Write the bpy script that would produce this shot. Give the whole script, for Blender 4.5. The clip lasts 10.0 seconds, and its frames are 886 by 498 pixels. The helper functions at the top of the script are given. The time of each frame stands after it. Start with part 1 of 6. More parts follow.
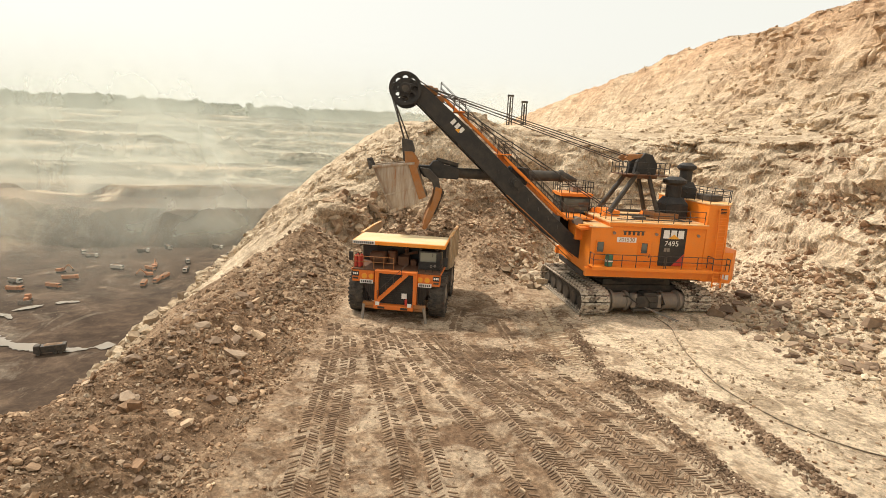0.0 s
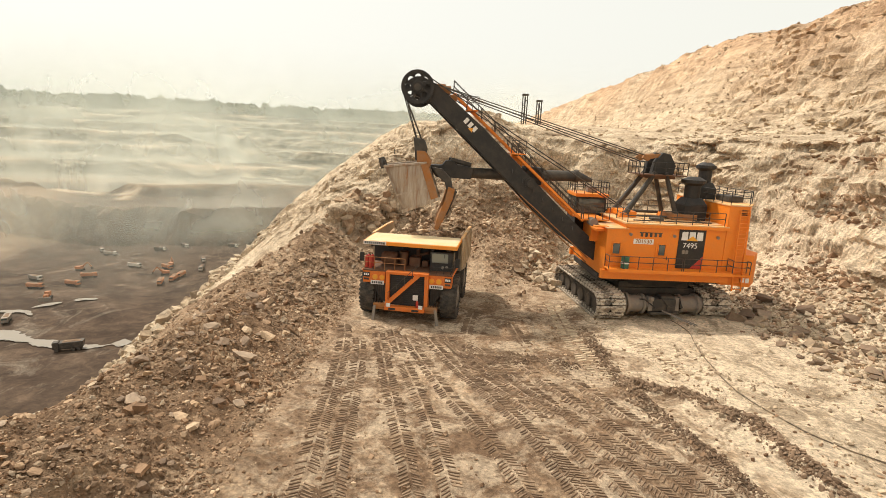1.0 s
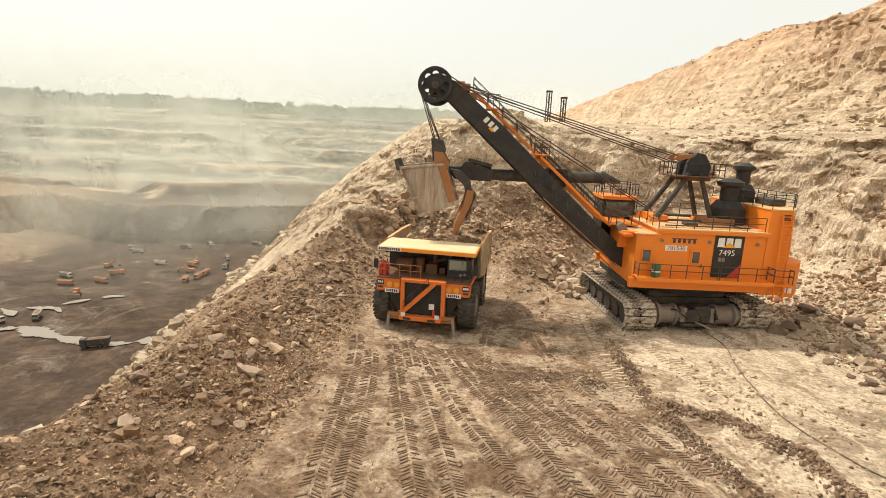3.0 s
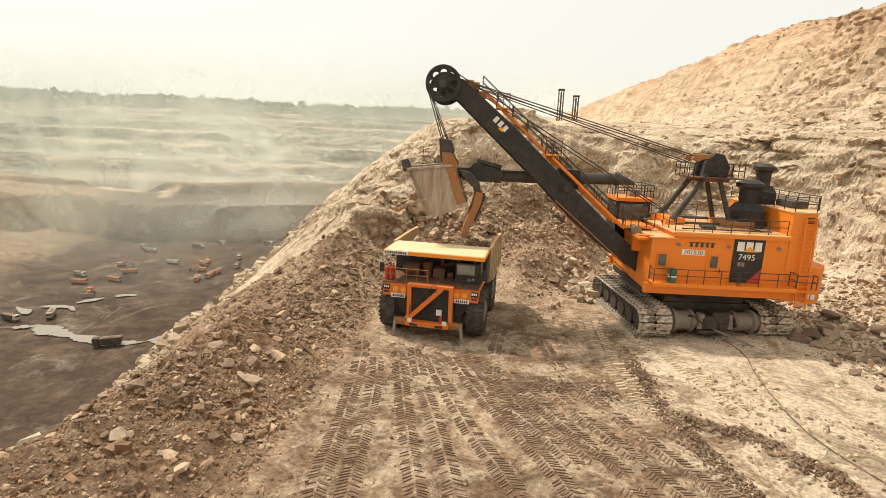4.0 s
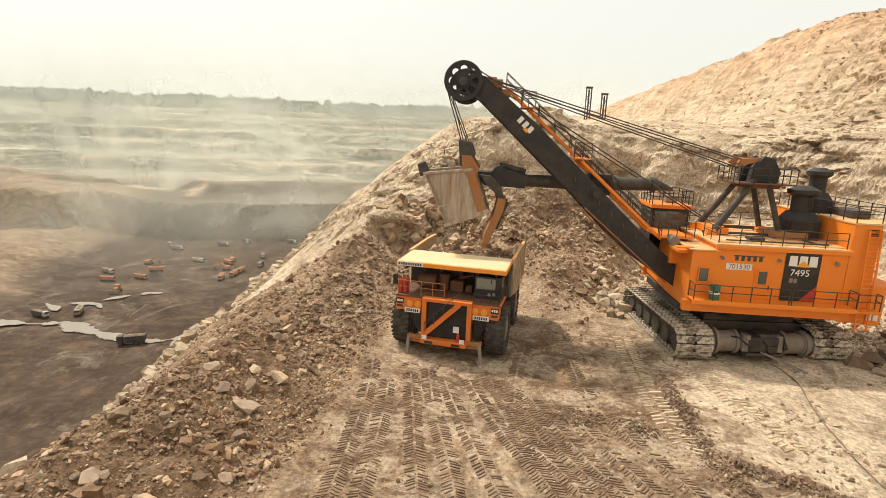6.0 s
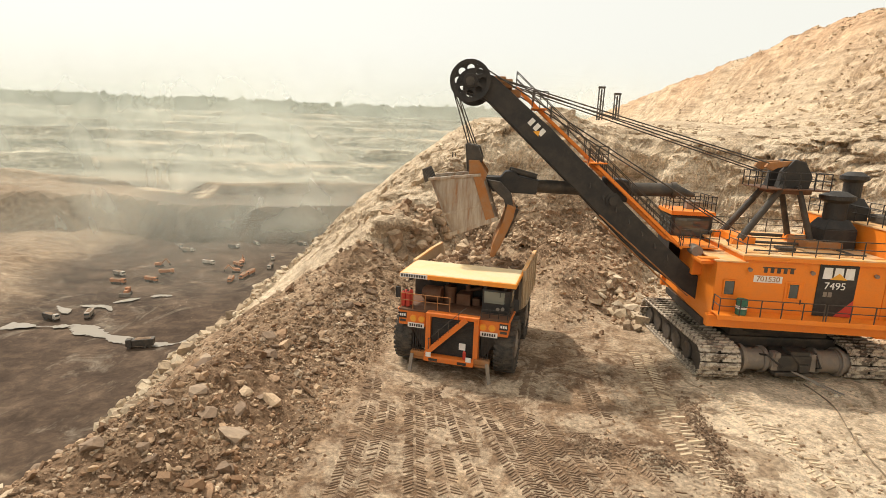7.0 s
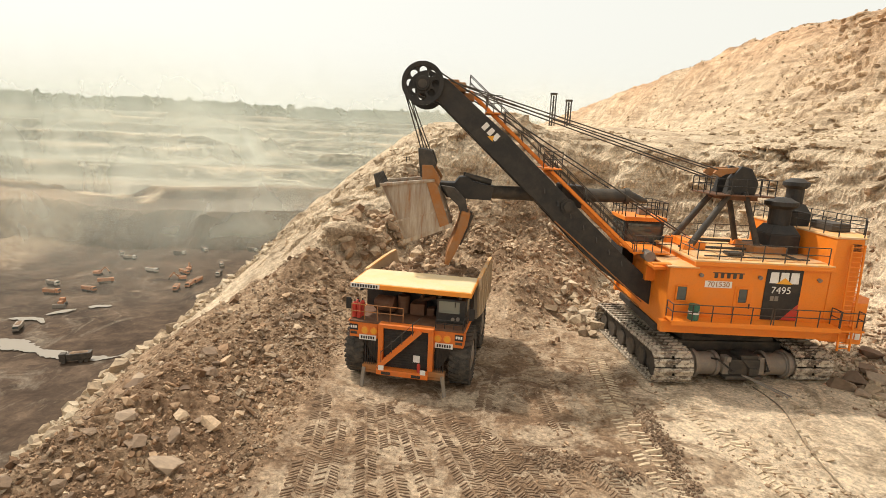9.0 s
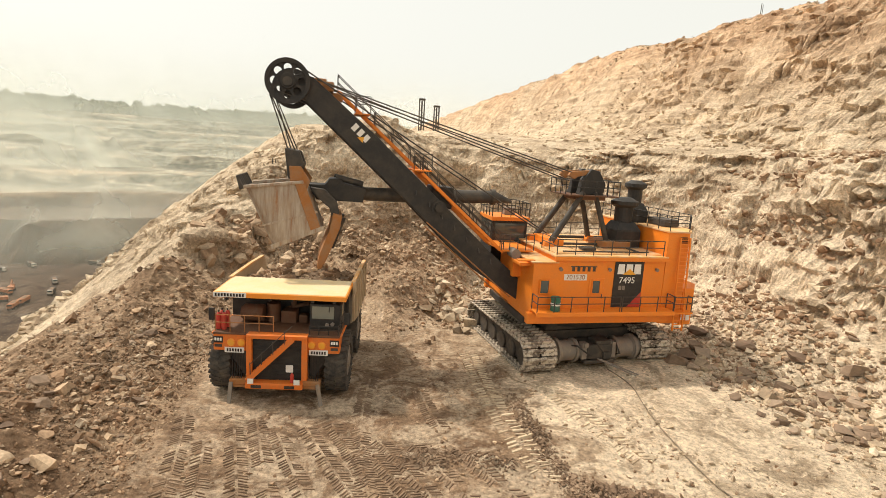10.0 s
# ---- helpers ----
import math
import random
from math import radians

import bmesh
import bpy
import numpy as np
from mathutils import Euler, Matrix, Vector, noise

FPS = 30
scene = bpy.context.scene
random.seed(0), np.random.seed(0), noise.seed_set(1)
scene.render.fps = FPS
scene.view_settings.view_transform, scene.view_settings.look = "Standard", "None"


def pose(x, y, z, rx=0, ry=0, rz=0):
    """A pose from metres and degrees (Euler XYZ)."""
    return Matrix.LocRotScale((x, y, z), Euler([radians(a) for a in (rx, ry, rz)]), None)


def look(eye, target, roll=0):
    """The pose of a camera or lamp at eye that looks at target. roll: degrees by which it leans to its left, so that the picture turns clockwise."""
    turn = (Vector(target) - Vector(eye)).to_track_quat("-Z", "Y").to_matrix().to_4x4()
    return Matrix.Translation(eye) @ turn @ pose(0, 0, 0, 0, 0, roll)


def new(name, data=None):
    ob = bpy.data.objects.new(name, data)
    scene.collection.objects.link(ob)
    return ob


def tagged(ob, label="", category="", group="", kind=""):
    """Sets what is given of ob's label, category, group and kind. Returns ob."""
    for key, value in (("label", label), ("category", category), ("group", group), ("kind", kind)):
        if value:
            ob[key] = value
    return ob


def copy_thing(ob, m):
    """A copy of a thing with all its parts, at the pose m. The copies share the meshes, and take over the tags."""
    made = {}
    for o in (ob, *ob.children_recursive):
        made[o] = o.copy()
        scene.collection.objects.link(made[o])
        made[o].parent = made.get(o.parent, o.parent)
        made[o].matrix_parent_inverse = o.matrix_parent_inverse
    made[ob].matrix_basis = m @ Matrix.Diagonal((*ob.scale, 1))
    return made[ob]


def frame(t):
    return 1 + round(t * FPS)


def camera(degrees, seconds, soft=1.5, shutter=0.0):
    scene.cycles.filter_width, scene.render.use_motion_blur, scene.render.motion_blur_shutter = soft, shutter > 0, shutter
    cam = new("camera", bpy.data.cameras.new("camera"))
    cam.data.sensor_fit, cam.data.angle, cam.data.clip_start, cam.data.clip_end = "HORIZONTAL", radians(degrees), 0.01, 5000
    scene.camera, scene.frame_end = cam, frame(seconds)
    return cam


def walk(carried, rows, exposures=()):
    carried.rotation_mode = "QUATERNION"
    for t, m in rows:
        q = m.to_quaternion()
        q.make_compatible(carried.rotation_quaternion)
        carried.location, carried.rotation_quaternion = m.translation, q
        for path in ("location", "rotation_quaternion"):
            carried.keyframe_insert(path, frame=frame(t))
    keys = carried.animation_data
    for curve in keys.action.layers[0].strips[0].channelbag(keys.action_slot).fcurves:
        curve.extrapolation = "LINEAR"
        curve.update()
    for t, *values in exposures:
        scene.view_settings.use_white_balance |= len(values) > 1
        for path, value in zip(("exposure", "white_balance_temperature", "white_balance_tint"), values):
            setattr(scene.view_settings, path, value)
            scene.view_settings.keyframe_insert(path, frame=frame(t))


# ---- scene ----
cam = camera(80.0, 10.0, soft=0.7)
EXPO, KELVIN, TINT = 0.0, 6500, 10
PATH = [
    (0, (0.031, -0.039, 13.582), (0.031, 1.923, 13.195), 2.7),
    (0.5, (0.089, 0.294, 13.583), (0.067, 2.256, 13.194), 2.7),
    (1, (0.16, 0.641, 13.566), (0.108, 2.602, 13.175), 2.7),
    (1.5, (0.212, 1.082, 13.613), (0.134, 3.042, 13.22), 2.7),
    (2, (0.262, 1.633, 13.673), (0.162, 3.59, 13.274), 2.6),
    (2.5, (0.337, 2.239, 13.751), (0.219, 4.195, 13.349), 2.5),
    (4, (0.55, 4.053, 13.936), (0.371, 6.002, 13.527), 2.3),
    (4.5, (0.609, 4.686, 14.008), (0.409, 6.633, 13.595), 2.2),
    (5, (0.619, 5.459, 14.059), (0.396, 7.403, 13.644), 2.2),
    (5.5, (0.622, 6.268, 14.129), (0.375, 8.208, 13.713), 2.1),
    (5.7, (0.602, 6.564, 14.146), (0.347, 8.503, 13.729), 2.2),
    (7, (0.595, 9.4, 14.366), (0.286, 11.331, 13.95), 2.0),
    (7.5, (0.568, 10.151, 14.421), (0.252, 12.083, 14.009), 2.0),
    (8, (0.564, 10.501, 14.443), (0.245, 12.432, 14.033), 2.0),
    (8.5, (0.562, 10.572, 14.419), (0.268, 12.508, 14.012), 2.1),
    (9, (0.599, 10.587, 14.364), (0.454, 12.542, 13.97), 2.5),
    (9.5, (0.623, 10.647, 14.283), (0.784, 12.606, 13.912), 3.0),
    (10, (0.637, 10.709, 14.192), (0.964, 12.65, 13.837), 3.3),
]
walk(cam, [(t, look(eye, target, roll)) for t, eye, target, roll in PATH],
     exposures=[(0, EXPO, KELVIN, TINT), (10, EXPO, KELVIN, TINT)])

# ---- world and sun ----
SUN_ELEV, SUN_AZ = radians(54), radians(-52)      # azimuth from +y towards +x
world = bpy.data.worlds.new("sky")
scene.world = world
world.use_nodes = True
wn = world.node_tree
wn.nodes.clear()
w_out = wn.nodes.new("ShaderNodeOutputWorld")
w_bg = wn.nodes.new("ShaderNodeBackground")
w_sky = wn.nodes.new("ShaderNodeTexSky")
w_sky.sky_type, w_sky.sun_disc = "NISHITA", False
w_sky.sun_elevation, w_sky.sun_rotation = SUN_ELEV, SUN_AZ
w_sky.air_density, w_sky.dust_density, w_sky.ozone_density = 1.0, 6.0, 1.0
w_mix = wn.nodes.new("ShaderNodeMix")
w_mix.data_type = "RGBA"
w_mix.inputs["Factor"].default_value = 0.75
w_mix.inputs["B"].default_value = (9.6, 9.4, 8.3, 1)   # dust-laden white haze
wn.links.new(w_sky.outputs[0], w_mix.inputs["A"])
wn.links.new(w_mix.outputs["Result"], w_bg.inputs["Color"])
w_bg.inputs["Strength"].default_value = 0.12
wn.links.new(w_bg.outputs[0], w_out.inputs[0])
sun = bpy.data.lights.new("sun", "SUN")
sun.energy, sun.angle, sun.color = 3.95, radians(2.5), (1.0, 0.91, 0.78)
sun_ob = new("sun", sun)
sun_dir = Vector((math.sin(SUN_AZ) * math.cos(SUN_ELEV), math.cos(SUN_AZ) * math.cos(SUN_ELEV), math.sin(SUN_ELEV)))
sun_ob.matrix_world = look(sun_dir * 400, (0, 0, 0))


# ---- materials ----
def node_mat(name):
    m = bpy.data.materials.new(name)
    m.use_nodes = True
    t = m.node_tree
    return m, t, t.nodes["Principled BSDF"]


def nd(t, kind, **inputs):
    n = t.nodes.new(kind)
    for k, v in inputs.items():
        n.inputs[k.replace("_", " ")].default_value = v
    return n


def noise_at(t, co, scale, detail=6.0, rough=0.6, distort=0.0):
    n = nd(t, "ShaderNodeTexNoise", Scale=scale, Detail=detail, Roughness=rough, Distortion=distort)
    t.links.new(co, n.inputs["Vector"])
    return n.outputs["Fac"]


def ramp(t, fac, stops):
    r = t.nodes.new("ShaderNodeValToRGB")
    e = r.color_ramp.elements
    e[0].position, e[0].color = stops[0][0], (*stops[0][1], 1)
    e[1].position, e[1].color = stops[-1][0], (*stops[-1][1], 1)
    for p, c in stops[1:-1]:
        e.new(p).color = (*c, 1)
    t.links.new(fac, r.inputs["Fac"])
    return r.outputs["Color"]


def mix(t, fac, a, b, blend="MIX"):
    n = t.nodes.new("ShaderNodeMix")
    n.data_type, n.blend_type = "RGBA", blend
    for sock, v in ((n.inputs["Factor"], fac), (n.inputs["A"], a), (n.inputs["B"], b)):
        if isinstance(v, (int, float)):
            sock.default_value = v
        elif isinstance(v, tuple):
            sock.default_value = (*v, 1)
        else:
            t.links.new(v, sock)
    return n.outputs["Result"]


def bump(t, bsdf, height, strength, dist):
    b = nd(t, "ShaderNodeBump", Strength=strength, Distance=dist)
    t.links.new(height, b.inputs["Height"])
    t.links.new(b.outputs[0], bsdf.inputs["Normal"])


def coords(t, which="Object"):
    return t.nodes.new("ShaderNodeTexCoord").outputs[which]


def paint(name, colour, dirt, rough=0.45, metal=0.0, amount=0.5, scale=1.2):
    """Painted or bare steel with dust and wear at two scales."""
    m, t, b = node_mat(name)
    co = coords(t)
    f1 = noise_at(t, co, scale, 8, 0.65, 0.3)
    f2 = noise_at(t, co, scale * 9, 5, 0.7)
    k = ramp(t, f1, [(0.4, (0, 0, 0)), (0.75, (amount,) * 3)])
    k2 = ramp(t, f2, [(0.5, (0, 0, 0)), (0.8, (amount * 0.7,) * 3)])
    c = mix(t, k, colour, dirt)
    c = mix(t, k2, c, tuple(v * 0.7 for v in dirt))
    t.links.new(c, b.inputs["Base Color"])
    r = ramp(t, f2, [(0.3, (rough,) * 3), (0.8, (min(1, rough + 0.3),) * 3)])
    t.links.new(r, b.inputs["Roughness"])
    b.inputs["Metallic"].default_value = metal
    bump(t, b, f2, 0.15, 0.02)
    return m


DUST = (0.42, 0.31, 0.2)
orange = paint("orange_paint", (0.80, 0.215, 0.01), (0.6, 0.22, 0.05), 0.42, 0, 0.4)
yellow = paint("canopy_paint", (0.82, 0.27, 0.02), (0.66, 0.36, 0.1), 0.5, 0, 0.45)
black_steel = paint("black_steel", (0.016, 0.015, 0.014), (0.1, 0.075, 0.052), 0.55, 0, 0.4)
dark_steel = paint("dark_steel", (0.05, 0.045, 0.04), (0.2, 0.15, 0.1), 0.55, 0.3, 0.5)
rubber = paint("rubber", (0.035, 0.033, 0.03), (0.2, 0.155, 0.11), 0.9, 0, 0.6, 2)

m_ground, t, b = node_mat("mine_ground")
co = coords(t)


def attr(t, name):
    a = t.nodes.new("ShaderNodeAttribute")
    a.attribute_name = name
    return a.outputs["Fac"]


n_big = noise_at(t, co, 0.09, 8, 0.6, 0.4)
n_mid = noise_at(t, co, 0.45, 10, 0.7, 0.5)
n_two = noise_at(t, co, 0.2, 9, 0.66, 0.8)
n_fine = noise_at(t, co, 4.0, 9, 0.78)
soil = ramp(t, n_mid, [(0.3, (0.175, 0.11, 0.066)), (0.5, (0.36, 0.246, 0.156)), (0.66, (0.56, 0.42, 0.282))])
mud = ramp(t, n_mid, [(0.3, (0.092, 0.052, 0.03)), (0.52, (0.2, 0.124, 0.075)), (0.7, (0.38, 0.262, 0.167))])
rock = ramp(t, n_mid, [(0.3, (0.45, 0.345, 0.235)), (0.5, (0.61, 0.49, 0.352)), (0.7, (0.71, 0.6, 0.455))])
red = ramp(t, n_mid, [(0.3, (0.36, 0.215, 0.125)), (0.52, (0.58, 0.39, 0.245)), (0.75, (0.68, 0.53, 0.38))])
coal = ramp(t, n_big, [(0.3, (0.042, 0.028, 0.019)), (0.55, (0.085, 0.058, 0.04)), (0.75, (0.15, 0.106, 0.073))])
kmap = nd(t, "ShaderNodeMapping")
kmap.inputs["Scale"].default_value = (0.09, 0.05, 0.03)
kmap.inputs["Rotation"].default_value = (0, radians(25), 0)
t.links.new(co, kmap.inputs["Vector"])
coal = mix(t, ramp(t, noise_at(t, kmap.outputs[0], 1.0, 9, 0.72, 1.0), [(0.56, (0, 0, 0)), (0.76, (0.5, 0.5, 0.5))]), coal, (0.42, 0.36, 0.28))
gmap = nd(t, "ShaderNodeMapping")
gmap.inputs["Scale"].default_value = (0.03, 0.04, 0.2)
t.links.new(co, gmap.inputs["Vector"])
# Far benches: the haze's grey-green is put into the rock colour.
grey = ramp(t, noise_at(t, gmap.outputs[0], 1.0, 8, 0.68, 0.6), [(0.34, (0.085, 0.083, 0.065)), (0.52, (0.22, 0.205, 0.155)), (0.62, (0.38, 0.34, 0.26)), (0.7, (0.62, 0.56, 0.44))])
worn = ramp(t, n_two, [(0.36, (0.66, 0.62, 0.58)), (0.54, (1, 1, 1)), (0.7, (1.1, 1.08, 1.05))])
rock = mix(t, 0.8, rock, worn, "MULTIPLY")
red = mix(t, 1.0, red, worn, "MULTIPLY")
smap = nd(t, "ShaderNodeMapping")
smap.inputs["Scale"].default_value = (0.05, 0.05, 0.85)
smap.inputs["Rotation"].default_value = (radians(3), radians(-4), 0)
t.links.new(co, smap.inputs["Vector"])
layers = ramp(t, noise_at(t, smap.outputs[0], 1.0, 7, 0.7, 0.5), [(0.34, (0.6, 0.57, 0.54)), (0.5, (1, 1, 1)), (0.64, (1.16, 1.15, 1.13))])
rock = mix(t, 0.8, rock, layers, "MULTIPLY")
red = mix(t, 0.8, red, layers, "MULTIPLY")
c = mix(t, attr(t, "rock"), soil, rock)
patch = ramp(t, n_two, [(0.36, (0.22, 0.22, 0.22)), (0.52, (0.88, 0.88, 0.88))])
pm = mix(t, 1.0, patch, attr(t, "mud"), "MULTIPLY")
c = mix(t, pm, c, mud)
pale = ramp(t, noise_at(t, co, 0.4, 10, 0.74, 1.2), [(0.45, (0, 0, 0)), (0.58, (0.88, 0.88, 0.88))])
c = mix(t, mix(t, 1.0, pale, attr(t, "dusty"), "MULTIPLY"), c, (0.73, 0.592, 0.43))
c = mix(t, attr(t, "red"), c, red)
c = mix(t, attr(t, "grey"), c, grey)
c = mix(t, attr(t, "coal"), c, coal)
g_fine = ramp(t, n_fine, [(0.28, (0.36, 0.34, 0.32)), (0.5, (0.97, 0.97, 0.97)), (0.72, (1.5, 1.46, 1.4))])
near = attr(t, "near")
c = mix(t, near, c, mix(t, 1.0, c, g_fine, "MULTIPLY"))
far_grain = ramp(t, noise_at(t, co, 0.3, 8, 0.76, 0.8), [(0.36, (0.3, 0.3, 0.3)), (0.52, (1, 1, 1)), (0.64, (1.9, 1.86, 1.75))])
c = mix(t, near, mix(t, mix(t, attr(t, "coal"), (1, 1, 1), (0.4, 0.4, 0.4)), c, far_grain, "MULTIPLY"), c)
vor = nd(t, "ShaderNodeTexVoronoi", Scale=5.5, Randomness=1.0)
t.links.new(co, vor.inputs["Vector"])
sep = nd(t, "ShaderNodeSeparateColor")
t.links.new(vor.outputs["Color"], sep.inputs[0])
c = mix(t, mix(t, 1.0, (0.45, 0.45, 0.45), near, "MULTIPLY"), c, ramp(t, sep.outputs[0], [(0.0, (0.6, 0.58, 0.56)), (0.5, (1, 1, 1)), (1.0, (1.3, 1.28, 1.24))]), "MULTIPLY")
t.links.new(c, b.inputs["Base Color"])
b.inputs["Roughness"].default_value = 0.95
b.inputs["Specular IOR Level"].default_value = 0.15
crust = mix(t, 0.35, n_fine, noise_at(t, co, 1.4, 9, 0.72, 0.5))
bump(t, b, mix(t, near, noise_at(t, co, 0.12, 7, 0.7), crust), 1.0, 0.3)


# ---- terrain ----
def hash2(ix, iy, seed):
    h = (ix.astype(np.int64) * 374761393 + iy.astype(np.int64) * 668265263 + seed * 974711) & 0x7FFFFFFF
    h = ((h ^ (h >> 13)) * 1274126177) & 0x7FFFFFFF
    return ((h ^ (h >> 16)) & 0xFFFF) / 65535.0


def vnoise(x, y, seed=0):
    ix, iy = np.floor(x), np.floor(y)
    fx, fy = x - ix, y - iy
    fx, fy = fx * fx * (3 - 2 * fx), fy * fy * (3 - 2 * fy)
    a, b2 = hash2(ix, iy, seed), hash2(ix + 1, iy, seed)
    c2, d2 = hash2(ix, iy + 1, seed), hash2(ix + 1, iy + 1, seed)
    return (a * (1 - fx) + b2 * fx) * (1 - fy) + (c2 * (1 - fx) + d2 * fx) * fy - 0.5


def fbm(x, y, scale, octaves=5, seed=0, gain=0.5):
    v, amp = np.zeros_like(x), 1.0
    for k in range(octaves):
        v += amp * vnoise(x / scale, y / scale, seed + k)
        scale, amp = scale / 2.03, amp * gain
    return v


def cells(x, y, size, seed):
    """A random value for each irregular cell: the offsets of jointed blocks."""
    x, y = x / size, y / size
    ix, iy = np.floor(x), np.floor(y)
    best, val = np.full(x.shape, 9.0), np.zeros(x.shape)
    for dx in (-1, 0, 1):
        for dy in (-1, 0, 1):
            cx, cy = ix + dx, iy + dy
            d = (cx + hash2(cx, cy, seed) - x) ** 2 + (cy + hash2(cx, cy, seed + 1) - y) ** 2
            near = d < best
            best, val = np.where(near, d, best), np.where(near, hash2(cx, cy, seed + 2), val)
    return val - 0.5


def ledges(z, h, sharp, wob):
    s = z / h + wob
    k = np.floor(s)
    f = s - k
    f = np.where(f < 0.5, 0.5 * (2 * f) ** sharp, 1 - 0.5 * (2 - 2 * f) ** sharp)
    return (k + f - wob) * h


def sstep(a, b2, v):
    u = np.clip((v - a) / (b2 - a), 0, 1)
    return u * u * (3 - 2 * u)


TOE = [(44, -90), (37, 0), (33, 30), (31, 46), (27, 58), (18, 67), (6, 69), (-6, 67), (-13, 63), (-20, 66), (-60, 78)]


def toe_distance(x, y):
    """Distance from the foot of the high wall; positive behind it."""
    best = np.full(x.shape, 1e9)
    sign = np.ones(x.shape)
    for (x0, y0), (x1, y1) in zip(TOE, TOE[1:]):
        dx, dy = x1 - x0, y1 - y0
        u = np.clip(((x - x0) * dx + (y - y0) * dy) / (dx * dx + dy * dy), 0, 1)
        px, py = x - x0 - u * dx, y - y0 - u * dy
        d = np.hypot(px, py)
        s = np.where(dx * py - dy * px > 0, -1.0, 1.0)
        near = d < best
        best, sign = np.where(near, d, best), np.where(near, s, sign)
    return best * sign


def lip_x(y):
    return np.interp(y, [-60, 0, 33, 60, 90, 130, 300], [-30, -28, -27.5, -31.5, -35.5, -44, -75])


TRACKS = [[(-8.3, 39.5), (-7.2, 34.5), (-6.2, 26.4), (-4.9, 13.0)], [(-6.9, 37.5), (-5.9, 33.5), (-5.0, 26.5), (-3.5, 13.0)], [(-5.6, 38.4), (-4.2, 32.5), (-2.6, 25.5), (0.3, 13.5)], [(-4.4, 38.2), (-2.9, 32.0), (-1.3, 26.5), (1.9, 13.5)],
          [(-3.6, 37.8), (-1.6, 32.0), (0.0, 27.7), (2.4, 22.2), (5.8, 13.0)], [(-1.9, 37.2), (0.4, 31.5), (2.2, 27.9), (5.0, 21.9), (9.0, 13.0)], [(-0.6, 37.5), (1.8, 31.0), (3.5, 27.7), (6.5, 21.8), (10.6, 13.0)],
          [(0.6, 36.0), (4.7, 27.5), (8.1, 21.7), (12.5, 13.5)], [(2.0, 35.0), (6.0, 26.6), (9.6, 21.2), (14.0, 13.8)], [(3.6, 34.5), (7.6, 26.6), (10.6, 21.6), (15.2, 14.2)],
          [(4.5, 42.5), (5.5, 35), (8.5, 28.5), (11.2, 23.5), (15.6, 15)], [(2.0, 43.5), (1.2, 37), (1.6, 30), (4.0, 24), (6.0, 18)]]
RIDGES = [[(10.0, 39.0), (10.2, 31.1), (11.8, 24.5), (13.4, 18.0)], [(10.6, 30.4), (14.0, 29.1), (16.0, 26.0), (16.4, 21.5), (17.2, 16.5)], [(3.5, 33.2), (5.4, 33.0), (8.2, 32.2)]]


def muck_toe(x):
    """Where the blasted rock before the back wall begins."""
    return np.interp(x, [-14, -8, -5, 1, 4, 7, 11, 14], [60, 57, 55, 51.5, 49, 51, 54, 60])


def near_lines(x, y, lines):
    best = np.full(x.shape, 1e9)
    for line in lines:
        for (x0, y0), (x1, y1) in zip(line, line[1:]):
            dx, dy = x1 - x0, y1 - y0
            u = np.clip(((x - x0) * dx + (y - y0) * dy) / (dx * dx + dy * dy), 0, 1)
            best = np.minimum(best, np.hypot(x - x0 - u * dx, y - y0 - u * dy))
    return best


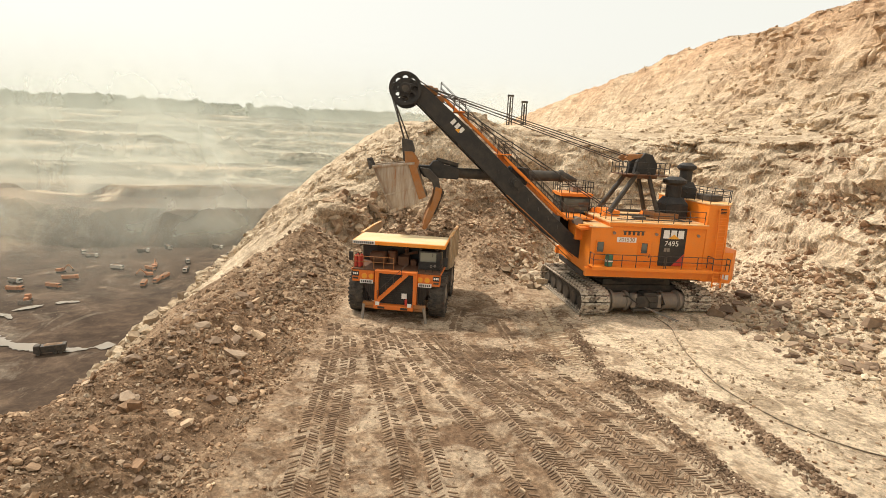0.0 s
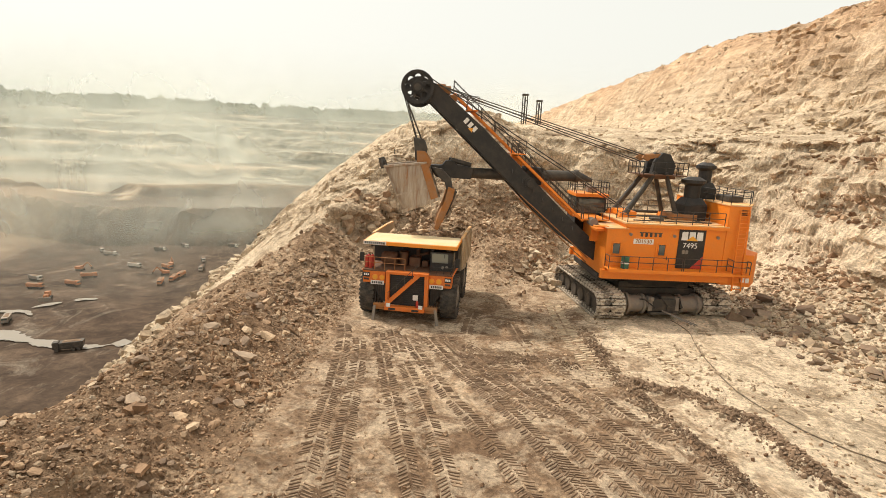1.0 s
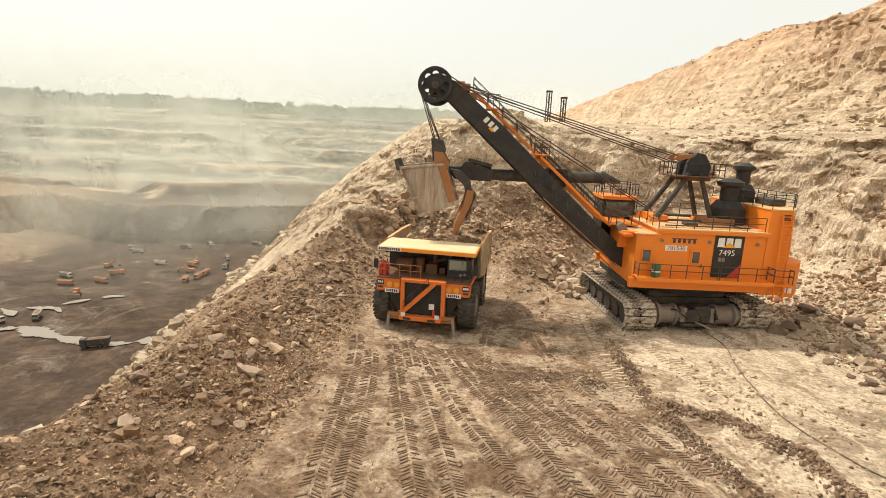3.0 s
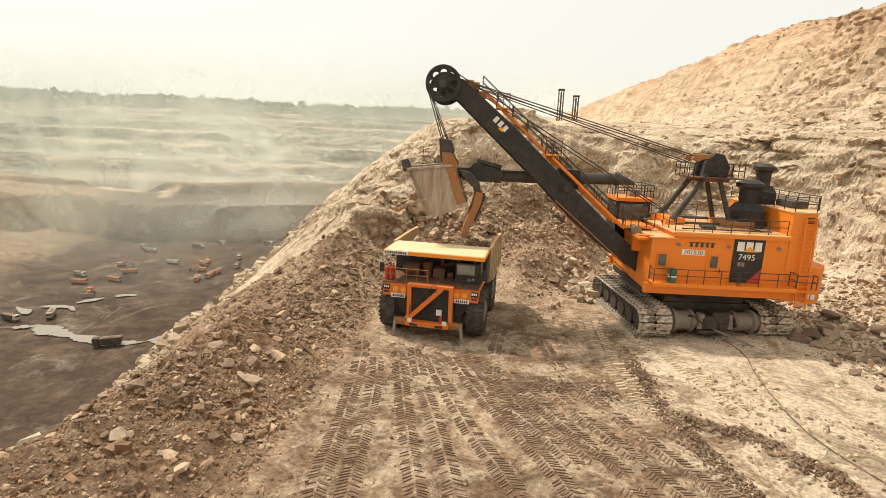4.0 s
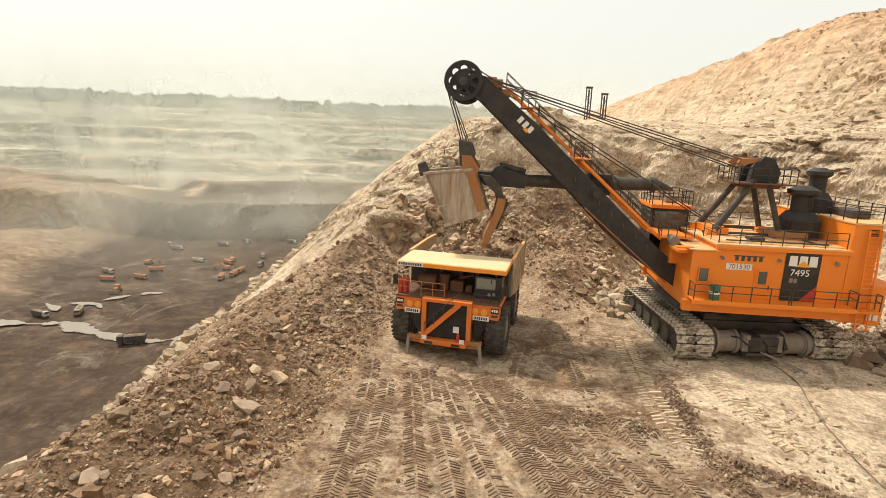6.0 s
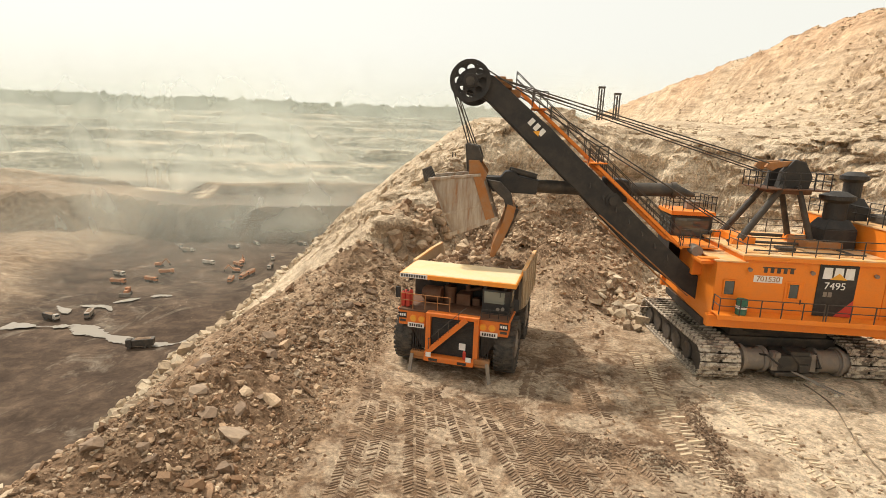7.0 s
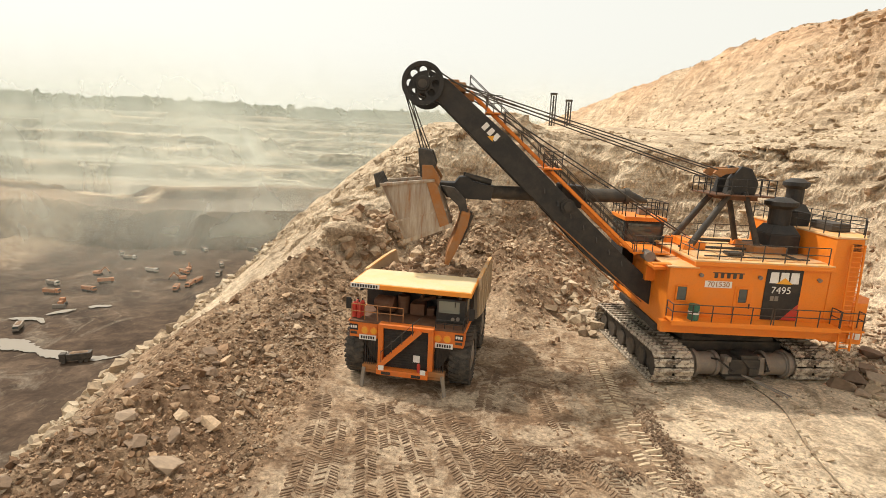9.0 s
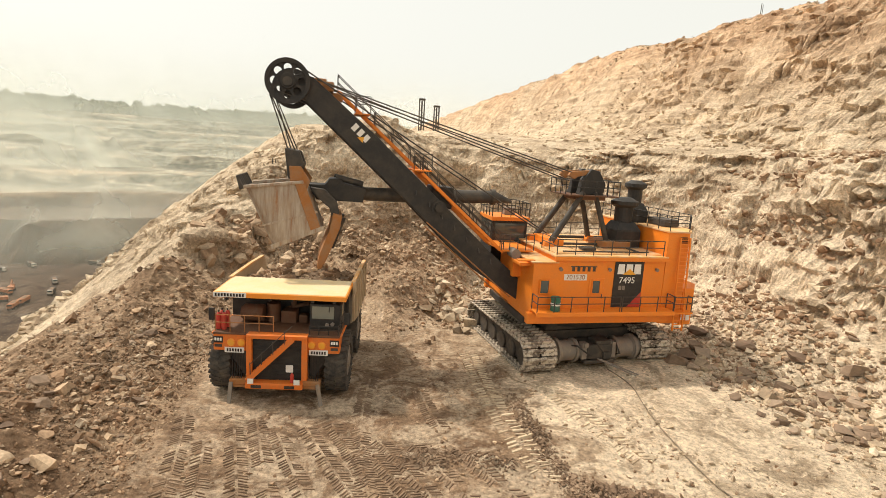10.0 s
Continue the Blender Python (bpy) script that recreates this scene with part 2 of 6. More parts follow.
def terrain(x, y):
    """Height of the ground, and the shares of pale rock, red soil, dark pit floor and haze-grey far benches."""
    blk = 2.6 * cells(x + 2 * vnoise(x / 4, y / 4, 1), y, 4.2, 200) + 1.5 * cells(x, y + vnoise(x / 2, y / 2, 2), 1.7, 210) + 0.6 * cells(x, y, 0.8, 220)
    d = toe_distance(x, y) + 4.0 * fbm(x, y, 16, 4, 11)
    inwall = sstep(-1, 5, d)
    dw = d + 0.12 * blk * inwall + 1.6 * fbm(x, y, 6, 4, 23) * inwall
    blocky = fbm(x, y, 5, 5, 21, 0.62)
    floor = 0.16 * fbm(x, y, 9, 4, 3) + 0.06 * fbm(x, y, 1.2, 3, 5)
    berm = 1.5 * np.exp(-((x + 15.5) / 3.4) ** 2) * (1 + 0.9 * fbm(x, y, 8, 4, 8)) + 0.45 * sstep(-8.6, -12.5, x) * (0.7 + 1.3 * fbm(x, y, 2.2, 5, 9, 0.6) + 0.5 * fbm(x, y, 0.8, 2, 10))
    pile = 2.2 * np.exp(-((x + 14) / 5) ** 2 - ((y - 57) / 5) ** 2) + 5.2 * sstep(0, 17, y - muck_toe(x) + 3.0 * fbm(x, y, 5, 4, 13)) * sstep(13.5, 9.5, x) * sstep(-13, -7, x) * sstep(84, 74, y) * (1 + 0.35 * blocky)
    low = (np.abs(x - 10) < 9) & (np.abs(y - 27) < 15)
    if low.any():
        rd = near_lines(x[low], y[low], RIDGES)
        floor[low] += (0.26 + 0.5 * fbm(x[low], y[low], 1.0, 3, 311)) * np.exp(-(rd / 0.5) ** 2)
    bench = floor + berm * sstep(75, 60, y) + pile
    talus = 3.4 * sstep(-4, 5, d)
    face = 12.5 * sstep(4, 13, dw) ** 0.8
    flat = np.clip(d - 14, 0, 90) * 0.05
    wall = talus + face + flat + (0.35 * blocky + 1.0 * fbm(x, y, 11, 4, 31)) * sstep(-3, 6, d)
    wall = wall + 3.4 * sstep(-7.0, -9.3, x + 2.0 * fbm(x, y, 4, 4, 33)) * sstep(60.5, 63, y + 2.0 * fbm(x, y, 4, 4, 34)) * sstep(84, 72, y)
    step = ledges(wall, 1.9, 3.0, 0.7 * fbm(x, y, 13, 3, 35) + 0.02 * x)
    wall = wall + (step - wall) * 0.4 * sstep(3, 6, d) * sstep(19, 13, d) * sstep(-0.35, 0.15, fbm(x, y, 9, 3, 37))
    z = bench + wall
    ux = x - 48.5 - 5 * fbm(x, y, 20, 4, 41) + 0.15 * blk
    up = sstep(0, 1, ux / 28)
    tall = 23 + 3.0 * sstep(70, 180, y)
    rise = tall * up + 0.9 * up * blocky
    rise = rise + (ledges(rise, 3.2, 2.4, 0.5 * fbm(x, y, 15, 3, 45)) - rise) * 0.7 * sstep(0.0, 0.4, fbm(x, y, 22, 3, 47))
    z = z + rise
    xl = lip_x(y) + 2.5 * fbm(x, y, 12, 5, 51)
    slope = -6.5 + 0.72 * (x - xl) + 1.2 * fbm(x, y, 7, 5, 61) + 0.5 * blk * sstep(60, 75, y)
    z = np.minimum(z, slope)
    out = x < xl
    cliff = -6.5 + 1.4 * (x - xl) + 2.0 * fbm(x, y, 9, 4, 71) + 0.6 * blk
    z = np.where(out, np.minimum(z, cliff), z)
    # pit floor and the far benches
    q = 0.95 * y - 0.3 * x + 60 * fbm(x, y, 260, 5, 81)
    pit = -47 + 0.5 * fbm(x, y, 30, 4, 85)
    dump_edge = np.interp(y, [90, 140, 198, 290, 340], [-130, -148, -172, -194, -216]) + 12 * fbm(x, y, 40, 5, 83)
    on_dump = sstep(0, -55, x - dump_edge) * sstep(325, 285, y) * sstep(60, 110, y)
    dump = 7 * on_dump + 3 * fbm(x, y, 14, 5, 84, 0.6) * on_dump
    far = np.zeros_like(x)
    ledge = np.zeros_like(x)
    edges = [(322, 19), (385, 7), (440, 9), (500, 10), (570, 9), (650, 9), (730, 8), (810, 8), (890, 9)]
    for k, (e, h) in enumerate(edges):
        s = q + 38 * fbm(x, y, 130, 5, 90 + k) + 9 * fbm(x, y, 24, 4, 190 + k)
        far = far + h * sstep(e, e + 13, s)
        ledge = np.maximum(ledge, sstep(e + 6, e + 12, s) * sstep(e + 26, e + 13, s) * sstep(-0.05, 0.12, fbm(x, y, 45, 4, 290 + k)) * (0.35 if k == 0 else 0.8))
    far = far + 0.016 * np.clip(q - 370, 0, 700) + 1.6 * fbm(x, y, 40, 5, 99, 0.6) * sstep(320, 380, q)
    scar = np.exp(-((x + 236) / 17) ** 2 - ((y - 316) / 13) ** 2) + 0.7 * np.exp(-((x + 204) / 8) ** 2 - ((y - 316) / 12) ** 2)
    scar = scar * (1 + 0.9 * fbm(x, y, 9, 4, 97))
    pit = pit + dump + far + 2.5 * scar
    z = np.maximum(z, pit)
    inpit = (z <= pit + 0.01).astype(float)
    rockw = np.clip(sstep(-3, 4, d) + sstep(4, 1.5, x - xl) * (1 - inpit), 0, 1)
    muck = sstep(0.2, 0.6, np.exp(-((x - 2) / 9) ** 2 - ((y - 60) / 11) ** 2))
    rockw = rockw * (1 - 0.4 * muck) * (1 - 0.35 * sstep(0.0, 0.5, fbm(x, y, 18, 4, 19)))
    # Ridge's sunlit flank and shaded near end are put into the rock colour.
    rockw = np.maximum(rockw, 1.0 * sstep(57, 60, y + 2.5 * fbm(x, y, 5, 4, 421)) * sstep(-6, -9, x) * (1 - inpit) * (1 - 0.8 * np.exp(-((x + 9.0) / 4) ** 2 - ((y - 61.5) / 3) ** 2)))
    light = sstep(9, 17, x + 5 * fbm(x, y, 9, 4, 15)) * 1.0
    rockw = np.maximum(rockw, light)
    redw = up * (1 - inpit) * sstep(-0.7, 0.2, fbm(x, y, 25, 4, 17))
    scarw = sstep(0.2, 0.5, scar + 0.5 * fbm(x, y, 6, 3, 98))
    coalw = inpit * sstep(425, 375, q) * (1 - 0.55 * sstep(0.5, 5, dump)) * (1 - 0.8 * scarw) * (1 - 0.6 * ledge)
    greyw = inpit * sstep(375, 420, q) * (1 - 0.9 * ledge)
    rockw = np.where(inpit > 0, np.maximum(0.2 + 0.8 * sstep(375, 420, q), np.maximum(scarw, ledge)), rockw)
    return z, rockw, redw, coalw, greyw


def muddiness(x, y):
    """Where wheels have churned the dark soil up."""
    m = 0.85 * sstep(1.3, 0.2, near_lines(x, y, TRACKS) + 0.6 * fbm(x, y, 2, 3, 301))
    m = np.maximum(m, 1.3 * sstep(1.1, 0.2, near_lines(x, y, RIDGES) + 0.5 * fbm(x, y, 1.5, 3, 303)))
    m = np.maximum(m, 0.95 * sstep(0.1, 0.5, fbm(x, y, 6, 4, 305) + 0.45) * sstep(-10, -7, x) * sstep(14, 9, x) * sstep(52, 44, y))
    for bx, by, br in ((6.3, 33.2, 2.2), (7.5, 28.5, 1.8), (-2.5, 24.0, 1.3), (2.0, 37.5, 2.6), (4.6, 41, 2.4)):
        m = np.maximum(m, 1.2 * sstep(br, br * 0.4, np.hypot(x - bx, (y - by) * 1.3) + 1.6 * fbm(x, y, 2.4, 4, 307)))
    m = np.maximum(m, (0.25 + 0.65 * sstep(46, 30, y)) * sstep(-8, -12, x) * sstep(59.5, 57, y + 2.5 * fbm(x, y, 5, 4, 421)) * (x > lip_x(y) + 2))
    return m


def spaced(*runs):
    """Grid lines: runs of (start, end, step)."""
    v = [np.arange(a, b2, s) for a, b2, s in runs]
    return np.concatenate(v + [[runs[-1][1]]])


def cells3(x, y, z, size, flat, seed):
    """A random value for each irregular block of a layered rock mass."""
    x, y, z = x / size, y / size, z / (size * flat)
    ix, iy, iz = np.floor(x), np.floor(y), np.floor(z)
    best, val = np.full(x.shape, 9.0), np.zeros(x.shape)
    for dx in (-1, 0, 1):
        for dy in (-1, 0, 1):
            for dz in (-1, 0, 1):
                cx, cy, cz = ix + dx, iy + dy, iz + dz
                k = cx + 57 * cz
                d = (cx + hash2(k, cy, seed) - x) ** 2 + (cy + hash2(k, cy, seed + 1) - y) ** 2 + 1.6 * (cz + hash2(k, cy, seed + 2) - z) ** 2
                near = d < best
                best, val = np.where(near, d, best), np.where(near, hash2(k, cy, seed + 3), val)
    return val - 0.5


def vnoise3(x, y, z, seed):
    iz = np.floor(z)
    f = z - iz
    f = f * f * (3 - 2 * f)
    lo, hi = np.zeros(x.shape), np.zeros(x.shape)
    ix, iy = np.floor(x), np.floor(y)
    fx, fy = x - ix, y - iy
    fx, fy = fx * fx * (3 - 2 * fx), fy * fy * (3 - 2 * fy)
    for dx, wx in ((0, 1 - fx), (1, fx)):
        for dy, wy in ((0, 1 - fy), (1, fy)):
            w = wx * wy
            lo += w * hash2(ix + dx + 57 * iz, iy + dy + 131 * iz, seed)
            hi += w * hash2(ix + dx + 57 * (iz + 1), iy + dy + 131 * (iz + 1), seed)
    return lo * (1 - f) + hi * f - 0.5


def fbm3(x, y, z, scale, flat, octaves, seed, gain=0.5):
    v, amp = np.zeros(x.shape), 1.0
    for k in range(octaves):
        v += amp * vnoise3(x / scale, y / scale, z / (scale * flat), seed + k)
        scale, amp = scale / 2.03, amp * gain
    return v


def face_relief(x, y, z):
    """How far the layered rock stands out of a steep face: weathered hollows, hard bands with undercut feet, jointed blocks."""
    tilt = z + 0.05 * x + 0.9 * fbm(x, y, 10, 3, 501)
    worn = 2.0 * fbm3(x, y, z, 6.0, 0.55, 5, 505, 0.52)
    s = tilt / 1.25 + 0.9 * fbm3(x, y, z, 4.0, 0.6, 3, 511)
    k = np.floor(s)
    f = s - k
    lo, hi = hash2(k, 0 * k, 517), hash2(k + 1, 0 * k, 517)
    band = lo + (hi - lo) * sstep(0.72, 0.95, f) + 0.35 * f
    hard = sstep(-0.08, 0.3, fbm3(x, y, z, 9.0, 0.6, 3, 521))
    jointed = sstep(-0.12, 0.2, fbm3(x, y, z, 9.0, 0.7, 3, 525) + 0.2 * sstep(24, 40, x) - 0.08)
    blocks = 1.5 * cells3(x, y, tilt, 2.6, 0.4, 531) + 1.0 * cells3(x, y, tilt, 1.2, 0.5, 535)
    return 0.85 * worn + 0.85 * (band - 0.5) * hard + 0.8 * blocks * jointed + 0.6 * fbm3(x, y, z, 1.3, 0.6, 3, 541, 0.65)


def sheet_mesh(name, xs, ys):
    gx, gy = np.meshgrid(xs, ys)
    z, rw, ew, cw, gw = terrain(gx, gy)
    # push layered blocks in and out of the steep faces
    j0, j1, i0, i1 = np.searchsorted(ys, 5), np.searchsorted(ys, 135), np.searchsorted(xs, -40), np.searchsorted(xs, 105)
    sx, sy, sz = gx[j0:j1, i0:i1], gy[j0:j1, i0:i1], z[j0:j1, i0:i1]
    hy, hx = np.gradient(sz, ys[j0:j1], xs[i0:i1])
    for _ in range(6):
        hx = (hx + np.roll(hx, 1, 0) + np.roll(hx, -1, 0) + np.roll(hx, 1, 1) + np.roll(hx, -1, 1)) / 5
        hy = (hy + np.roll(hy, 1, 0) + np.roll(hy, -1, 0) + np.roll(hy, 1, 1) + np.roll(hy, -1, 1)) / 5
    steep = np.hypot(hx, hy) + 1e-6
    push = face_relief(sx, sy, sz) * sstep(0.3, 0.75, steep) * sstep(1.5, 5.0, sz)
    gx[j0:j1, i0:i1] -= push * hx / steep
    gy[j0:j1, i0:i1] -= push * hy / steep
    nx, ny = len(xs), len(ys)
    idx = np.arange(nx * ny).reshape(ny, nx)
    faces = np.stack([idx[:-1, :-1], idx[:-1, 1:], idx[1:, 1:], idx[1:, :-1]], -1).reshape(-1, 4)
    me = bpy.data.meshes.new(name)
    me.vertices.add(nx * ny)
    me.vertices.foreach_set("co", np.stack([gx, gy, z], -1).astype(np.float32).ravel())
    me.loops.add(faces.size)
    me.loops.foreach_set("vertex_index", faces.astype(np.int32).ravel())
    me.polygons.add(len(faces))
    me.polygons.foreach_set("loop_start", np.arange(0, faces.size, 4, dtype=np.int32))
    for nm, arr in (("rock", rw), ("red", ew), ("coal", cw), ("grey", gw), ("near", 1 - np.maximum(cw, gw)), ("mud", muddiness(gx, gy)), ("dusty", (0.62 + 1.1 * sstep(9, 14, gx)) * sstep(-9.5, -7, gx) * sstep(60, 50, gy) * (cw < 0.01))):
        me.attributes.new(nm, "FLOAT", "POINT").data.foreach_set("value", arr.astype(np.float32).ravel())
    me.update(calc_edges=True)
    me.shade_flat()
    return me


XS = spaced((-3000, -900, 150), (-900, -300, 7), (-300, -60, 3), (-60, -36, 0.8), (-36, 52, 0.2), (52, 100, 0.5), (100, 130, 1.5), (130, 400, 15), (400, 3000, 200))
YS = spaced((-1500, -100, 100), (-100, -5, 5), (-5, 14, 0.8), (14, 84, 0.2), (84, 130, 0.5), (130, 200, 1.5), (200, 380, 4), (380, 1000, 4), (1000, 3000, 100))
ground = new("ground", sheet_mesh("ground", XS, YS))
ground.data.materials.append(m_ground)
tagged(ground, "brown and pale broken rock of an open-cast mine with benches", "ground", kind="structure")


# ---- building helpers ----
def part(name, bm, material, parent, label=""):
    me = bpy.data.meshes.new(name)
    bm.normal_update()
    bm.to_mesh(me)
    bm.free()
    me.materials.append(material)
    ob = new(name, me)
    ob.parent = parent
    return tagged(ob, label)


def add_box(bm, c, s, rot=None, taper=None):
    """A box of centre c and size s; rot: a 3x3 turn; taper: scale of the top face in x and y."""
    vs = bmesh.ops.create_cube(bm, size=1)["verts"]
    for v in vs:
        k = taper if taper and v.co.z > 0 else (1, 1)
        p = Vector((v.co.x * s[0] * k[0], v.co.y * s[1] * k[1], v.co.z * s[2]))
        v.co = (rot @ p if rot else p) + Vector(c)
    return vs


def boxes(*items):
    bm = bmesh.new()
    for it in items:
        add_box(bm, *it)
    return bm


def thing(name, m, label, category, group=""):
    ob = new(name)
    ob.matrix_world = m
    return tagged(ob, label, category, group)



# ---- more building helpers ----
def add_cyl(bm, p0, p1, r0, r1=None, seg=14):
    p0, p1 = Vector(p0), Vector(p1)
    d = p1 - p0
    m = Matrix.Translation((p0 + p1) / 2) @ d.to_track_quat("Z", "Y").to_matrix().to_4x4()
    return bmesh.ops.create_cone(bm, cap_ends=True, segments=seg, radius1=r0, radius2=r0 if r1 is None else r1, depth=d.length, matrix=m)["verts"]


def cyls(*items):
    bm = bmesh.new()
    for it in items:
        add_cyl(bm, *it)
    return bm


def add_prism(bm, pts, a, b2, axis="y"):
    """A polygon drawn in the other two axes, pushed from a to b2 along axis."""
    def place(p, k):
        return {"y": (p[0], k, p[1]), "z": (p[0], p[1], k), "x": (k, p[0], p[1])}[axis]
    lo = [bm.verts.new(place(p, a)) for p in pts]
    hi = [bm.verts.new(place(p, b2)) for p in pts]
    n = len(pts)
    fs = [bm.faces.new(lo), bm.faces.new(hi)] + [bm.faces.new((lo[i], lo[(i + 1) % n], hi[(i + 1) % n], hi[i])) for i in range(n)]
    bmesh.ops.recalc_face_normals(bm, faces=fs)


def prism(pts, a, b2, axis="y"):
    bm = bmesh.new()
    add_prism(bm, pts, a, b2, axis)
    return bm


def bev(bm, w=0.05, seg=2):
    bmesh.ops.bevel(bm, geom=[e for e in bm.edges if e.calc_face_angle(0) > 0.5], offset=w, segments=seg, affect="EDGES", profile=0.6)
    return bm


def beam(bm, p0, p1, w, h):
    """A square bar from p0 to p1."""
    p0, p1 = Vector(p0), Vector(p1)
    d = p1 - p0
    rot = d.to_track_quat("Y", "Z").to_matrix()
    add_box(bm, (p0 + p1) / 2, (w, d.length, h), rot)


def beams(*items):
    bm = bmesh.new()
    for it in items:
        beam(bm, *it)
    return bm


def tube(pts, r, seg=6):
    """One bent tube through the points."""
    bm = bmesh.new()
    rings = []
    for i, p in enumerate(pts):
        a = (p - pts[i - 1]).normalized() if i else (pts[1] - p).normalized()
        b2 = (pts[i + 1] - p).normalized() if i < len(pts) - 1 else a
        d = a + b2
        d = d.normalized() if d.length > 0.01 else a
        side = d.cross(Vector((0, 0, 1)) if abs(d.z) < 0.95 else Vector((1, 0, 0))).normalized()
        top = side.cross(d)
        wide = 1 / max(0.5, d.dot(a))
        rings.append([bm.verts.new(p + side * (r * wide * math.cos(2 * math.pi * k / seg)) + top * (r * math.sin(2 * math.pi * k / seg))) for k in range(seg)])
    for a, b2 in zip(rings, rings[1:]):
        for k in range(seg):
            bm.faces.new((a[k], a[(k + 1) % seg], b2[(k + 1) % seg], b2[k]))
    bm.faces.new(rings[0])
    bm.faces.new(rings[-1])
    bmesh.ops.recalc_face_normals(bm, faces=bm.faces)
    return bm


def railing(parent, turn, pts, material, h=1.05, gap=1.3, up=Vector((0, 0, 1)), r=0.03):
    """Two rails on posts along the foot line pts."""
    pts = [Vector(p) for p in pts]
    rail = part("railing", tube([p + up * h for p in pts], r), material, parent)
    rail.matrix_basis = turn
    part("mid_rail", tube([p + up * h * 0.55 for p in pts], r), material, rail)
    me = None
    for a, b2 in zip(pts, pts[1:]):
        n = max(1, round((b2 - a).length / gap))
        for i in range(n + (b2 is pts[-1])):
            p = a.lerp(b2, i / n)
            if me is None:
                bm = cyls(((0, 0, 0), up * h, r * 1.15, None, 6))
                me = bpy.data.meshes.new("post")
                bm.to_mesh(me)
                bm.free()
                me.materials.append(material)
            post = new("post", me)
            post.parent = rail
            post.location = p
    return rail


def letters(name, text, size, m, material, parent, depth=0.01):
    cu = bpy.data.curves.new(name, "FONT")
    cu.body, cu.size, cu.extrude = text, size, depth
    cu.align_x, cu.align_y = "CENTER", "CENTER"
    tmp = new("tmp_text", cu)
    bpy.context.view_layer.update()
    me = bpy.data.meshes.new_from_object(tmp.evaluated_get(bpy.context.evaluated_depsgraph_get()))
    bpy.data.objects.remove(tmp)
    me.name = name
    me.materials.clear()
    me.materials.append(material)
    ob = new(name, me)
    ob.parent, ob.matrix_basis = parent, m
    return ob


white_paint = paint("white_paint", (0.78, 0.76, 0.72), (0.5, 0.42, 0.32), 0.5, 0, 0.4, 3)
red_paint = paint("red_paint", (0.5, 0.035, 0.02), (0.3, 0.12, 0.07), 0.45, 0, 0.4, 3)
green_paint = paint("green_paint", (0.02, 0.14, 0.09), (0.2, 0.16, 0.1), 0.45, 0, 0.4, 3)
logo_yellow = paint("logo_yellow", (0.8, 0.36, 0.02), (0.5, 0.3, 0.1), 0.45, 0, 0.3, 3)
dusty_roof = paint("dusty_roof", (0.72, 0.36, 0.11), (0.62, 0.5, 0.34), 0.75, 0, 0.9, 0.9)
rust = paint("rusted_steel", (0.36, 0.14, 0.035), (0.3, 0.2, 0.12), 0.7, 0.1, 0.8, 1.5)
# Rust darkened to put the shade under the canopy into the colour.
shade_rust = paint("shade_dark_rust", (0.13, 0.055, 0.025), (0.16, 0.1, 0.06), 0.6, 0.2, 0.7, 2.5)
grey_steel = paint("grey_steel", (0.24, 0.21, 0.18), (0.38, 0.29, 0.2), 0.6, 0.4, 0.7, 2)
worn_shoe, wt, wb = node_mat("worn_track_steel")
wco = coords(wt)
wc = ramp(wt, wt.nodes.new("ShaderNodeObjectInfo").outputs["Random"], [(0, (0.07, 0.053, 0.04)), (0.5, (0.13, 0.1, 0.073)), (1, (0.24, 0.19, 0.145))])
wc = mix(wt, ramp(wt, noise_at(wt, wco, 3, 8, 0.7, 0.3), [(0.46, (0, 0, 0)), (0.56, (0.9, 0.9, 0.9))]), wc, (0.6, 0.52, 0.41))
wt.links.new(wc, wb.inputs["Base Color"])
wb.inputs["Roughness"].default_value, wb.inputs["Metallic"].default_value = 0.65, 0.2
bump(wt, wb, noise_at(wt, wco, 9, 6, 0.7), 0.4, 0.03)
m_glass, gt, gb = node_mat("dark_glass")
gb.inputs["Base Color"].default_value = (0.06, 0.075, 0.075, 1)
gb.inputs["Roughness"].default_value = 0.06
gb.inputs["Coat Weight"].default_value = 0.6

# ---- the rope shovel ----
SWING = pose(0, 0, 0, 0, 0, 3.2) @ pose(1.2, -1.2, 0)
BASE_TURN = pose(0.95, -0.6, 0, 0, 0, 8)
HOUSE = SWING @ pose(0.45, 0, 0)
GANTRY = SWING @ pose(-0.5, 0, 0)
shovel = thing("mining_shovel", pose(16.1, 49.5, 0.0), "orange electric rope shovel with a black boom, bucket over a truck", "excavator")


def lower(name, bm, material, label=""):
    ob = part(name, bm, material, shovel, label)
    ob.matrix_basis = BASE_TURN
    return ob


def upper(name, bm, material, label="", turn=SWING):
    ob = part(name, bm, material, shovel, label)
    ob.matrix_basis = turn
    return ob


